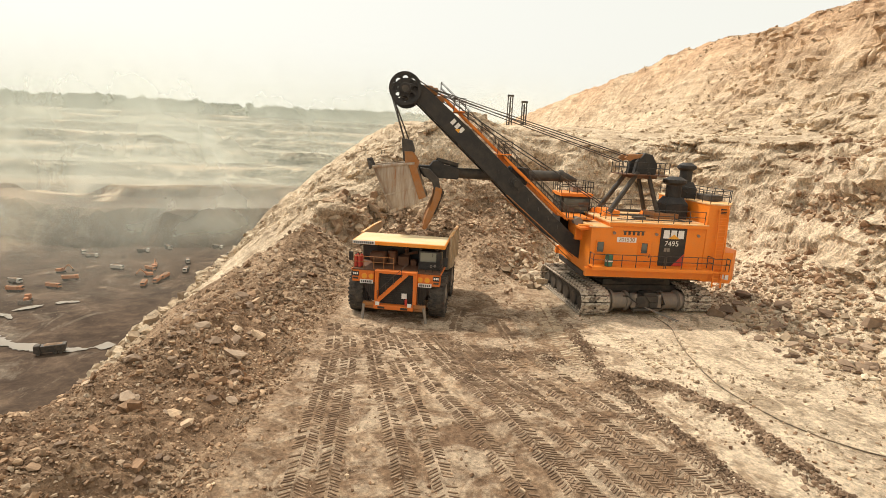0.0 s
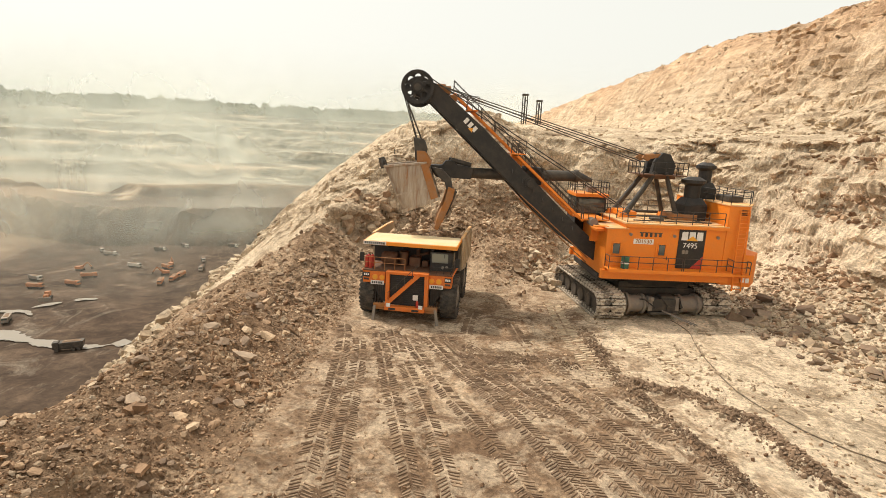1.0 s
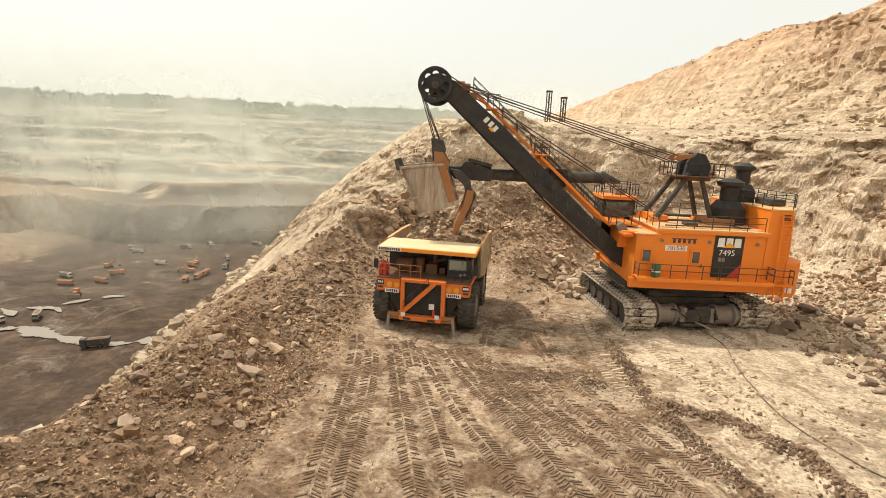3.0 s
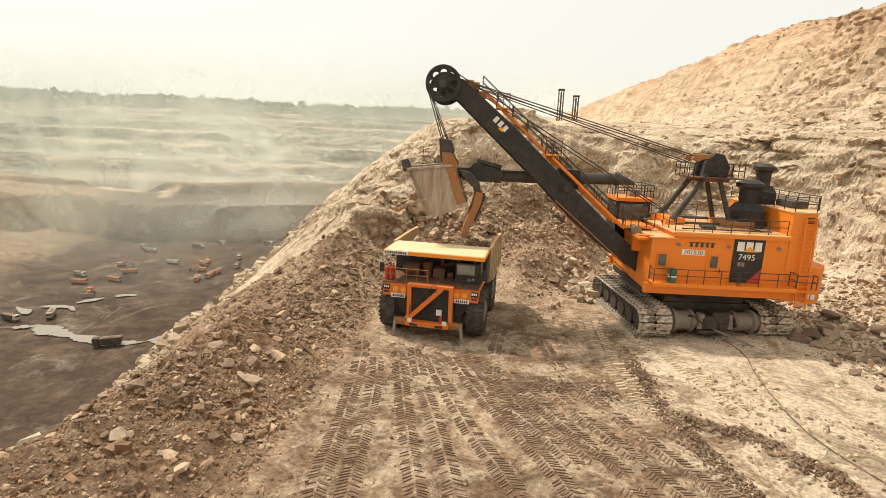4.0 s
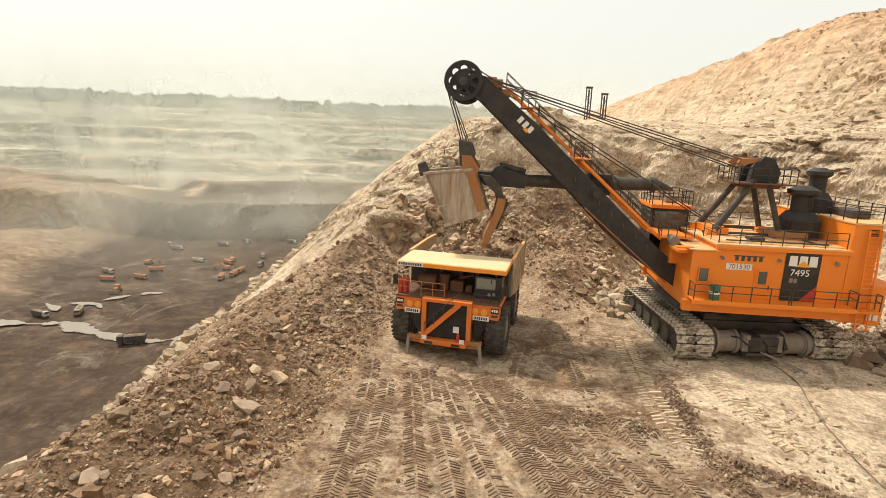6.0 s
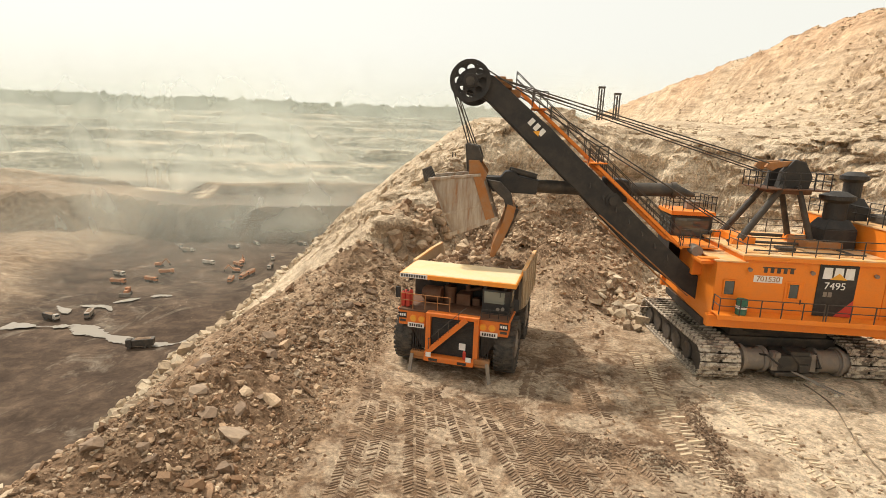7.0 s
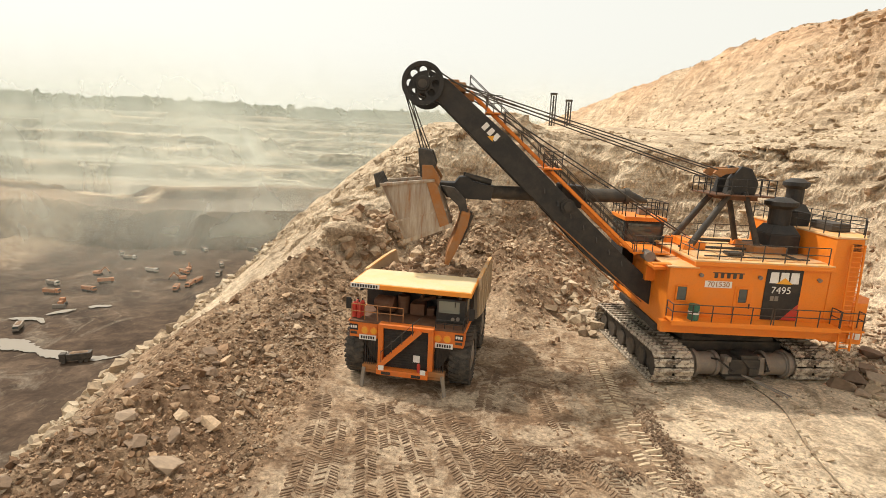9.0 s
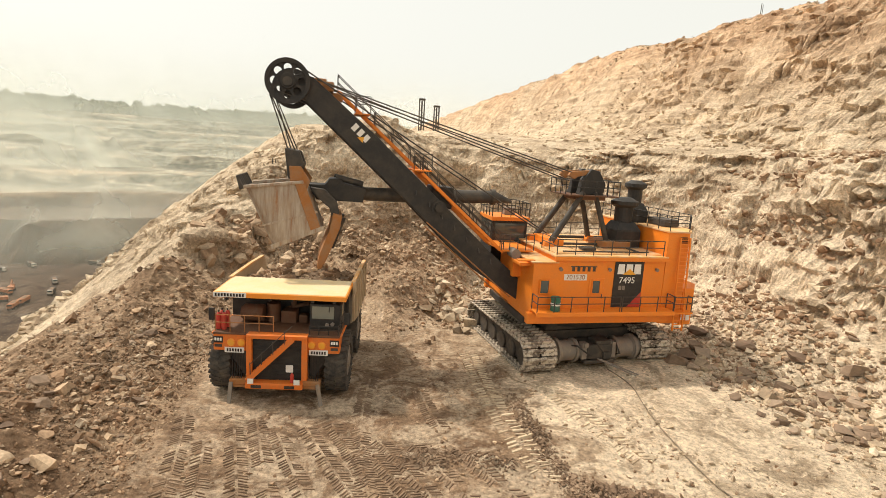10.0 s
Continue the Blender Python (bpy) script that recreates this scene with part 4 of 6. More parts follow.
# handle and dipper
upper("dipper_handle", cyls(((-19.2, 0, 11.2), (-13.6, 0, 11.15), 0.42, 0.48, 22), ((-13.6, 0, 11.15), (-7.2, 0, 11.3), 0.48, 0.46, 22), ((-7.2, 0, 11.3), (-6.9, 0, 11.3), 0.56, None, 22), ((-6.9, 0, 11.3), (-5.6, 0, 11.0), 0.42, 0.12, 16)), dark_steel, "thick round dark dipper handle")
upper("handle_bracket", bev(prism([(-20.2, 11.75), (-19.4, 10.75), (-16.4, 10.65), (-16.2, 11.6), (-17.6, 11.85), (-18.0, 12.2), (-18.6, 12.15), (-18.9, 11.75)], -0.9, 0.9), 0.06), black_steel)
upper("trip_motor", cyls(((-18.2, -0.5, 12.25), (-16.4, -0.5, 11.85), 0.2, None, 14), ((-18.3, 0.5, 12.3), (-16.5, 0.5, 11.9), 0.14, None, 14)), dark_steel)
scraped, st, sb = node_mat("scraped_steel")
sco = coords(st)
smp = nd(st, "ShaderNodeMapping")
smp.inputs["Rotation"].default_value = (0, radians(-22), 0)
smp.inputs["Scale"].default_value = (3.2, 3.2, 0.35)
st.links.new(sco, smp.inputs["Vector"])
sf = noise_at(st, smp.outputs[0], 1.0, 8, 0.65, 0.2)
sc = ramp(st, sf, [(0.32, (0.3, 0.13, 0.045)), (0.45, (0.32, 0.25, 0.19)), (0.6, (0.46, 0.39, 0.31)), (0.75, (0.2, 0.16, 0.12))])
sc = mix(st, ramp(st, noise_at(st, sco, 2.5, 7, 0.7), [(0.45, (0, 0, 0)), (0.75, (0.8, 0.8, 0.8))]), sc, (0.4, 0.3, 0.2))
st.links.new(sc, sb.inputs["Base Color"])
sb.inputs["Metallic"].default_value, sb.inputs["Roughness"].default_value = 0.25, 0.55
bump(st, sb, sf, 0.4, 0.04)
TL, TR, BR, BL = (-23.85, 11.45), (-20.0, 11.95), (-18.95, 8.95), (-22.15, 7.65)
dm = bmesh.new()
rings = []
for f in (0.0, 0.3, 0.65, 1.0):
    a0, a1 = Vector((TL[0], 0, TL[1])).lerp(Vector((BL[0], 0, BL[1])), f), Vector((TR[0], 0, TR[1])).lerp(Vector((BR[0], 0, BR[1])), f)
    ring = []
    for i in range(40):
        a = 2 * math.pi * i / 40
        u, v = (math.copysign(abs(w) ** 0.42, w) for w in (math.cos(a), math.sin(a)))
        p = a0.lerp(a1, 0.5 + 0.5 * u)
        ring.append(dm.verts.new((p.x, 2.2 * v * (1 + 0.03 * f), p.z)))
    rings.append(ring)
for a, b2 in zip(rings, rings[1:]):
    for i in range(40):
        dm.faces.new((a[i], a[(i + 1) % 40], b2[(i + 1) % 40], b2[i]))
bmesh.ops.recalc_face_normals(dm, faces=dm.faces)
bmesh.ops.solidify(dm, geom=dm.faces[:], thickness=0.18)
bmesh.ops.recalc_face_normals(dm, faces=dm.faces)
dipper = upper("dipper", dm, scraped, "scraped bare steel bucket with an open bottom")
a0, a1 = Vector((TL[0], 0, TL[1])).lerp(Vector((BL[0], 0, BL[1])), 0.62), Vector((TR[0], 0, TR[1])).lerp(Vector((BR[0], 0, BR[1])), 0.62)
for y in (-2.24, 2.24):
    part("wear_strip", beams(((a0.x, y, a0.z), (a1.x, y, a1.z), 0.06, 0.12)), scraped, dipper)
    part("wear_plate", bev(prism([(-20.75, 11.82), (-20.15, 11.9), (-19.1, 9.0), (-19.7, 8.75)], y - 0.04, y + 0.04), 0.02, 1), rust, dipper)
    part("bottom_band", beams(((BL[0], y, BL[1] + 0.12), (BR[0], y, BR[1] + 0.12), 0.1, 0.26)), scraped, dipper)
for k in range(7):
    y = -1.95 + 0.65 * k
    part("tooth", bev(boxes(((-24.05, y, 11.75), (0.3, 0.26, 0.9), Matrix.Rotation(radians(-20), 3, "Y"), (0.4, 0.7))), 0.03, 1), dark_steel, dipper)
for y in (-2.2, 2.2):
    part("bucket_lip", bev(boxes(((-22.0, y, 11.72), (3.6, 0.26, 0.2), Matrix.Rotation(radians(-7), 3, "Y"))), 0.05), scraped, dipper)
for s in (-1, 1):
    part("bail_arm", bev(prism([(-21.1, 12.9), (-20.4, 12.9), (-19.8, 12.0), (-20.1, 11.2), (-21.0, 11.4)], s * 1.9 - 0.2, s * 1.9 + 0.2), 0.06), rust, dipper)
    upper("door_arm", bev(prism([(-19.8, 11.6), (-18.9, 11.5), (-18.1, 10.7), (-17.9, 9.7), (-18.4, 9.6), (-18.6, 10.3), (-19.3, 10.9)], s * 1.5 - 0.22, s * 1.5 + 0.22), 0.06), dark_steel)
upper("dipper_door", bev(prism([(-18.35, 10.0), (-17.75, 9.85), (-17.9, 9.0), (-18.6, 7.2), (-19.05, 6.25), (-19.4, 6.1), (-19.2, 7.2), (-18.6, 8.8)], -2.0, 2.0), 0.08), rust, "rusty orange swung-open bucket door")
for y in (-1.0, 1.0):
    upper("door_rib", bev(boxes(((-18.05, y, 8.6), (0.35, 0.3, 2.2), Matrix.Rotation(radians(20), 3, "Y"))), 0.05), dark_steel)

# operator's cab on the far side of the boom
cab = upper("operator_cab", bev(boxes(((-4.8, 3.6, 7.6), (2.8, 3.0, 3.6))), 0.06), black_steel, "dark operator cab with an orange roof and floor")
part("cab_window", boxes(((-4.8, 2.06, 8.5), (2.4, 0.06, 1.3)), ((-6.23, 3.6, 8.4), (0.06, 2.6, 1.6))), m_glass, cab)
part("cab_roof", bev(boxes(((-4.8, 3.6, 9.5), (3.1, 3.4, 0.3))), 0.04), orange, cab)
part("cab_base", bev(boxes(((-4.8, 3.6, 5.9), (3.0, 3.2, 0.4))), 0.04), orange, cab)
railing(shovel, SWING, [(-6.3, 2.0, 9.65), (-3.3, 2.0, 9.65), (-3.3, 5.2, 9.65), (-6.3, 5.2, 9.65), (-6.3, 2.0, 9.65)], black_steel, 1.1, 0.85)
part("roof_unit", bev(boxes(((-4.4, 3.8, 9.95), (0.9, 0.8, 0.6))), 0.05), grey_steel, cab)
oil_drum = thing("oil_drum", shovel.matrix_world @ SWING @ pose(-3.85, -5.3, 4.36), "green oil drum with pale band on the shovel walkway", "drum")
part("drum_body", bev(cyls(((0, 0, 0), (0, 0, 0.95), 0.32, None, 24), ((0, 0, 0.3), (0, 0, 0.34), 0.335, None, 24), ((0, 0, 0.62), (0, 0, 0.66), 0.335, None, 24)), 0.01, 1), green_paint, oil_drum)
part("drum_band", cyls(((0, 0, 0.38), (0, 0, 0.56), 0.327, None, 24)), white_paint, oil_drum)

# ---- the haul truck ----
# Orange darkened for dirt and for the shaded front, both put into the colour.
truck_orange = paint("truck_orange", (0.72, 0.165, 0.012), (0.42, 0.18, 0.07), 0.5, 0, 0.55, 1.6)
TRUCK = pose(-3.6, 38.94, 0.0, 0, 0, -6.5)
truck = thing("dump_truck", TRUCK, "orange rigid mining truck with a wide canopy, being loaded", "truck")


def tp(name, bm, material, label="", parent=None):
    return part(name, bm, material, parent or truck, label)


def wheel(x, y, w, r=1.76):
    hub = tp("wheel", cyls(((x - w * 0.3, y, r), (x + w * 0.3, y, r), 0.55, None, 20)), dark_steel)
    bm = bmesh.new()
    n = 44
    prof = [(-0.5, 0.58), (-0.5, 0.86), (-0.42, 0.96), (-0.3, 0.985), (0.3, 0.985), (0.42, 0.96), (0.5, 0.86), (0.5, 0.58)]
    rings = [[bm.verts.new((x + u * w, y + r * v * math.cos(2 * math.pi * i / n), r + r * v * math.sin(2 * math.pi * i / n))) for i in range(n)] for u, v in prof]
    for a, b2 in zip(rings, rings[1:] + rings[:1]):
        for i in range(n):
            bm.faces.new((a[i], a[(i + 1) % n], b2[(i + 1) % n], b2[i]))
    bmesh.ops.recalc_face_normals(bm, faces=bm.faces)
    for k in range(32):
        for s in (-1, 1):
            a = 2 * math.pi * (k + (0.5 if s > 0 else 0)) / 32
            rot = Matrix.Rotation(a, 3, "X") @ Matrix.Rotation(s * radians(18), 3, "Z")
            c0 = Vector((x + s * w * 0.26, y, r)) + Matrix.Rotation(a, 3, "X") @ Vector((0, 0, r * 0.985))
            add_box(bm, c0, (w * 0.5, 0.19, 0.1), rot)
    part("tyre", bm, rubber, hub, "dusty black tyre with deep lugs")
    bm = bmesh.new()
    for s in (-1, 1):
        add_cyl(bm, (x + s * w * 0.38, y, r), (x + s * w * 0.45, y, r), r * 0.58, r * 0.5, 28)
        add_cyl(bm, (x + s * w * 0.4, y, r), (x + s * w * 0.52, y, r), r * 0.26, r * 0.22, 20)
    part("rim", bm, rust if abs(x) < 2 else grey_steel, hub)


wheel(-3.2, 2.5, 1.2)
wheel(3.2, 2.5, 1.2)
for x in (-3.1, -1.75, 1.75, 3.1):
    wheel(x, 8.5, 1.15)
tp("chassis", bev(boxes(((-0.75, 6, 1.9), (0.5, 10.4, 0.9)), ((0.75, 6, 1.9), (0.5, 10.4, 0.9)), ((0, 8.5, 1.75), (3.4, 1.3, 1.2)), ((0, 3.0, 1.8), (2.6, 3.2, 1.3)), ((0, 2.5, 1.5), (5.0, 0.6, 0.5))), 0.08), dark_steel)
tp("bumper", bev(boxes(((0, 0.25, 1.08), (3.1, 0.55, 0.34))), 0.05), truck_orange, "orange front bumper")
for x in (-0.95, 0.85):
    tp("tow_lamp", boxes(((x, -0.04, 1.06), (0.55, 0.05, 0.16))), black_steel)
for s in (-1, 1):
    tp("bumper_stub", bev(boxes(((s * 2.0, 0.4, 1.2), (0.95, 0.45, 0.28)), ((s * 2.0, 0.4, 0.95), (0.9, 0.35, 0.18))), 0.04), rust)
    tp("ladder_strut", beams(((s * 2.35, 0.15, 1.2), (s * 2.5 + 0.1, -0.1, 0.06), 0.22, 0.07)), grey_steel, "hanging grey steel boarding ladder")
    tp("marker_plate", boxes(((s * 1.25, -0.02, 1.36), (0.32, 0.05, 0.28))), white_paint)
tp("radiator", bev(boxes(((0.08, 0.75, 2.45), (2.7, 0.5, 2.4))), 0.04), black_steel, "black radiator grille")
for k in range(14):
    tp("grille_slat", boxes(((0.08, 0.485, 1.4 + 0.16 * k), (2.55, 0.03, 0.05))), black_steel)
tp("radiator_plate", boxes(((0.75, 0.45, 1.95), (0.4, 0.03, 0.42))), white_paint)
for x in (-1.42, 1.58):
    tp("radiator_post", bev(boxes(((x, 0.6, 2.5), (0.3, 0.6, 2.55))), 0.03), truck_orange)
tp("radiator_beam", bev(boxes(((0.08, 0.6, 3.78), (3.3, 0.6, 0.22))), 0.03), truck_orange)
# diagonal stairway across the grille
stair = tp("stairway", beams(((-1.45, 0.05, 1.35), (1.0, 0.05, 3.8), 0.06, 0.3), ((-1.45, 0.5, 1.35), (1.0, 0.5, 3.8), 0.06, 0.3)), truck_orange, "orange diagonal boarding stairway")
for k in range(9):
    f = (k + 0.5) / 9
    part("step", boxes(((-1.45 + 2.45 * f, 0.27, 1.35 + 2.45 * f), (0.26, 0.42, 0.04))), truck_orange, stair)
for k in range(4):
    f = (k + 0.3) / 4
    tp("stair_post", cyls(((-1.45 + 2.45 * f, 0.03, 1.5 + 2.45 * f), (-1.45 + 2.45 * f, -0.02, 2.25 + 2.45 * f), 0.025, None, 6)), dark_steel)
tp("stair_rail", cyls(((-1.3, -0.02, 2.3), (1.0, -0.02, 4.6), 0.02, None, 6)), dark_steel)
for s in (-1, 1):
    x = s * 2.55
    fb = tp("lamp_box", bev(boxes(((x + s * 0.02, 1.1, 3.3), (1.75, 0.9, 0.95))), 0.05), truck_orange, "orange fender box with headlights")
    for dx in (-0.35 * s - 0.28, -0.35 * s + 0.28):
        part("headlight", cyls(((x + dx, 0.64, 3.3), (x + dx, 0.58, 3.3), 0.23, 0.2, 20)), yellow, fb)
        part("lens", cyls(((x + dx, 0.58, 3.3), (x + dx, 0.565, 3.3), 0.16, None, 20)), logo_yellow, fb)
    part("number_plate", boxes(((x - s * 0.25, 0.62, 2.88), (1.05, 0.04, 0.3))), white_paint, fb, "white number plate with dark bars")
    part("plate_bars", boxes(*[((x - s * 0.25 - 0.36 + 0.145 * k, 0.595, 2.88), (0.09, 0.02, 0.17)) for k in range(6)]), black_steel, fb)
    part("badge", boxes(((x + s * 0.62, 0.63, 3.45), (0.5, 0.04, 0.36))), black_steel, fb)
    part("badge_mark", boxes(*[((x + s * 0.62 - 0.14 + 0.14 * k, 0.605, 3.47), (0.1, 0.02, 0.16)) for k in range(3)]), white_paint, fb)
    part("turn_lamp", boxes(((x + s * 0.62, 0.63, 3.1), (0.4, 0.05, 0.14))), dark_steel, fb)
    tp("fender_skirt", bev(prism([(s * 1.7, 2.8), (s * 3.0, 2.8), (s * 2.0, 1.2), (s * 1.7, 1.2)], 1.2, 1.35), 0.03, 1), dark_steel)
    for k in range(5):
        tp("boarding_bar", cyls(((s * (1.75 + 0.16 * k), 0.55, 2.75), (s * (1.85 + 0.12 * k), 0.35, 1.35), 0.022, None, 6)), black_steel)
    tp("fender", bev(boxes(((s * 2.75, 2.4, 3.78), (1.6, 3.4, 0.1))), 0.03), truck_orange)
tp("deck", bev(boxes(((0, 2.2, 3.82), (6.9, 3.2, 0.12))), 0.03), shade_rust, "dusty orange front deck")
railing(truck, Matrix.Identity(4), [(-3.35, 0.75, 3.88), (-0.2, 0.75, 3.88)], rust, 0.95, 0.75, Vector((0, 0, 1)), 0.025)
railing(truck, Matrix.Identity(4), [(1.75, 0.75, 3.88), (3.35, 0.75, 3.88), (3.35, 2.0, 3.88)], black_steel, 0.5, 0.6, Vector((0, 0, 1)), 0.025)
# Black plate, enlarged to stand in for the dark shade under the canopy.
tp("firewall", bev(boxes(((0, 4.0, 4.75), (7.0, 0.2, 1.9))), 0.04), black_steel)
for s in (-1, 1):
    tp("body_bracket", bev(boxes(((s * 2.2, 3.6, 5.4), (0.3, 0.8, 0.6))), 0.04), black_steel)
tp("engine", bev(boxes(((0, 5.0, 3.2), (4.2, 1.6, 1.6))), 0.04), black_steel)
tp("air_cleaner", bev(cyls(((-2.35, 2.6, 4.45), (-1.2, 2.6, 4.45), 0.5, None, 24), ((-2.5, 2.6, 4.45), (-2.35, 2.6, 4.45), 0.36, None, 20)), 0.04), shade_rust, "dusty brown air cleaner drum")
tp("air_cleaner", bev(cyls(((-0.75, 2.9, 3.9), (-0.75, 2.9, 5.0), 0.38, None, 24)), 0.04), shade_rust)
tp("tank", bev(boxes(((0.2, 2.9, 4.25), (0.9, 0.8, 0.75)), ((1.0, 3.0, 4.1), (0.5, 0.6, 0.5))), 0.08), shade_rust)
tp("exhaust_pipe", cyls(((0.3, 3.4, 4.2), (0.3, 3.4, 5.6), 0.16, None, 14), ((-0.2, 3.4, 4.5), (1.2, 3.4, 4.9), 0.12, None, 14)), shade_rust)
for x, y in ((-3.3, 1.1), (-3.0, 1.05), (-3.25, 1.5), (-2.95, 1.5)):
    ex = tp("fire_bottle", bev(cyls(((x, y, 3.9), (x, y, 4.75), 0.14, None, 16), ((x, y, 4.75), (x, y, 4.88), 0.13, 0.05, 16)), 0.02, 1), red_paint, "red fire suppression bottle")
    part("valve", cyls(((x, y, 4.88), (x, y, 4.98), 0.05, None, 8)), dark_steel, ex)
ex = tp("fire_extinguisher", bev(cyls(((0.95, 0.2, 1.27), (0.95, 0.2, 1.72), 0.1, None, 16), ((0.95, 0.2, 1.72), (0.95, 0.2, 1.8), 0.1, 0.04, 16)), 0.01, 1), red_paint, "red fire extinguisher on the bumper")
cabin = tp("cabin", bev(boxes(((2.45, 2.6, 4.62), (1.75, 1.9, 1.5))), 0.08), black_steel, "dark driver's cab with a pale windscreen")
m_pane, gt, gb = node_mat("windscreen_glass")
gb.inputs["Base Color"].default_value = (0.3, 0.33, 0.3, 1)
gb.inputs["Roughness"].default_value = 0.1
gb.inputs["Metallic"].default_value = 0.6
part("windscreen", boxes(((2.35, 1.63, 4.9), (1.25, 0.05, 0.72))), m_pane, cabin)
part("wiper", boxes(((2.7, 1.59, 5.1), (0.05, 0.03, 0.3))), black_steel, cabin)
part("side_window", boxes(((3.34, 2.6, 4.95), (0.04, 1.3, 0.7))), m_glass, cabin)
part("cab_lamp", cyls(((2.9, 1.6, 4.25), (2.9, 1.5, 4.25), 0.11, None, 14), ((2.6, 1.6, 4.2), (2.6, 1.5, 4.2), 0.11, None, 14)), grey_steel, cabin)
for s in (-1, 1):
    tp("mirror", bev(boxes(((s * 3.75, 1.3, 4.68), (0.32, 0.1, 0.7))), 0.03), black_steel)
    tp("mirror_bracket", beams(((s * 3.3, 1.4, 4.4), (s * 3.75, 1.35, 4.55), 0.04, 0.04)), dark_steel)
# tipping body
canopy = tp("canopy", bev(prism([(1.3, 5.66), (1.3, 5.95), (4.6, 6.05), (4.6, 5.8)], -3.68, 3.68, "x"), 0.03), yellow, "dusty yellow-orange canopy over the cab")
part("canopy_dust", bev(prism([(1.42, 5.957), (4.6, 6.054), (4.6, 6.06), (1.42, 5.97)], -3.6, 3.6, "x"), 0.002, 1), paint("pale_dust", (0.7, 0.52, 0.28), (0.64, 0.55, 0.4), 0.85, 0, 0.8, 0.8), canopy, "pale dust on the canopy")
part("canopy_sign", boxes(((-2.75, 1.285, 5.82), (1.8, 0.03, 0.27))), white_paint, canopy, "white plate with dark bars")
part("sign_bars", boxes(*[((-3.5 + 0.165 * k, 1.262, 5.82), (0.1, 0.02, 0.17)) for k in range(10)]), black_steel, canopy)
for x in (-3.0, -1.8, -0.6, 0.6, 1.8, 3.0):
    part("canopy_rib", boxes(((x, 3.0, 5.6), (0.16, 3.2, 0.2))), black_steel, canopy)
bed_tan = paint("dusty_bed", (0.42, 0.31, 0.19), (0.5, 0.4, 0.28), 0.75, 0, 0.9, 0.8)
body = tp("body_floor", bev(prism([(4.5, 5.9), (4.7, 5.9), (5.2, 3.5), (8.0, 3.05), (11.9, 4.0), (11.9, 3.75), (8.0, 2.75), (5.0, 3.2)], -3.6, 3.6, "x"), 0.03), grey_steel, "scraped grey steel tipping body floor")
SIDE = [(4.4, 5.75), (4.4, 6.05), (8.5, 6.12), (10.9, 6.08), (11.9, 4.7), (11.9, 3.8), (8.0, 2.8), (5.1, 3.3)]
for s in (-1, 1):
    wall_ob = tp("body_side", bev(prism(SIDE, s * 3.66 - 0.07, s * 3.66 + 0.07, "x"), 0.02, 1), bed_tan, "scraped dusty tan body side")
    part("top_rail", beams(((s * 3.7, 4.3, 6.07), (s * 3.7, 8.5, 6.14), 0.22, 0.14), ((s * 3.7, 8.5, 6.14), (s * 3.7, 10.9, 6.09), 0.22, 0.14)), dusty_roof, wall_ob)
    for y in (5.4, 6.7, 8.0, 9.3, 10.6):
        part("side_rib", bev(boxes(((s * 3.8, y, 4.75), (0.2, 0.24, 2.5))), 0.03, 1), bed_tan, wall_ob)
    tp("corner_plate", bev(prism([(4.2, 5.3), (4.2, 6.1), (5.0, 6.1), (5.0, 5.3)], s * 3.76 - 0.08, s * 3.76 + 0.08, "x"), 0.02, 1), bed_tan)


# ---- rocks ----
rng = np.random.default_rng(7)


def rock_material(name, stops, scale=0.8):
    m, t, b = node_mat(name)
    co = coords(t)
    isl = t.nodes.new("ShaderNodeNewGeometry").outputs["Random Per Island"]
    n1 = noise_at(t, co, scale, 8, 0.65, 0.2)
    n2 = noise_at(t, co, scale * 8, 6, 0.7)
    c = ramp(t, isl, stops)
    c = mix(t, 0.75, c, ramp(t, n1, [(0.3, (0.5, 0.5, 0.5)), (0.7, (1.3, 1.27, 1.2))]), "MULTIPLY")
    c = mix(t, 0.6, c, ramp(t, n2, [(0.3, (0.55, 0.55, 0.55)), (0.7, (1.3, 1.28, 1.24))]), "MULTIPLY")
    t.links.new(c, b.inputs["Base Color"])
    b.inputs["Roughness"].default_value = 0.92
    b.inputs["Specular IOR Level"].default_value = 0.2
    bump(t, b, n2, 0.5, 0.06)
    return m


m_brown = rock_material("brown_rock", [(0.0, (0.2, 0.12, 0.072)), (0.5, (0.35, 0.23, 0.146)), (0.85, (0.48, 0.34, 0.225)), (1.0, (0.62, 0.48, 0.34))])
m_tan = rock_material("tan_rock", [(0.0, (0.3, 0.195, 0.125)), (0.5, (0.46, 0.33, 0.22)), (1.0, (0.64, 0.5, 0.36))])
m_spoil = rock_material("spoil_rock", [(0.0, (0.19, 0.125, 0.082)), (0.55, (0.31, 0.222, 0.15)), (0.9, (0.42, 0.32, 0.23)), (1.0, (0.58, 0.47, 0.35))])
m_pale = rock_material("pale_rock", [(0.0, (0.3, 0.22, 0.15)), (0.5, (0.48, 0.375, 0.262)), (1.0, (0.66, 0.555, 0.42))])
m_face = rock_material("face_rock", [(0.0, (0.36, 0.265, 0.175)), (0.6, (0.52, 0.41, 0.29)), (1.0, (0.62, 0.51, 0.37))])

ICO = bmesh.new()
bmesh.ops.create_icosphere(ICO, subdivisions=1, radius=1)
ICO_V = np.array([v.co[:] for v in ICO.verts])
ICO_F = np.array([[v.index for v in f.verts] for f in ICO.faces])
ICO.free()
CUBE_V = np.array([(x, y, z) for x in (-1, 1) for y in (-1, 1) for z in (-1, 1)], float)
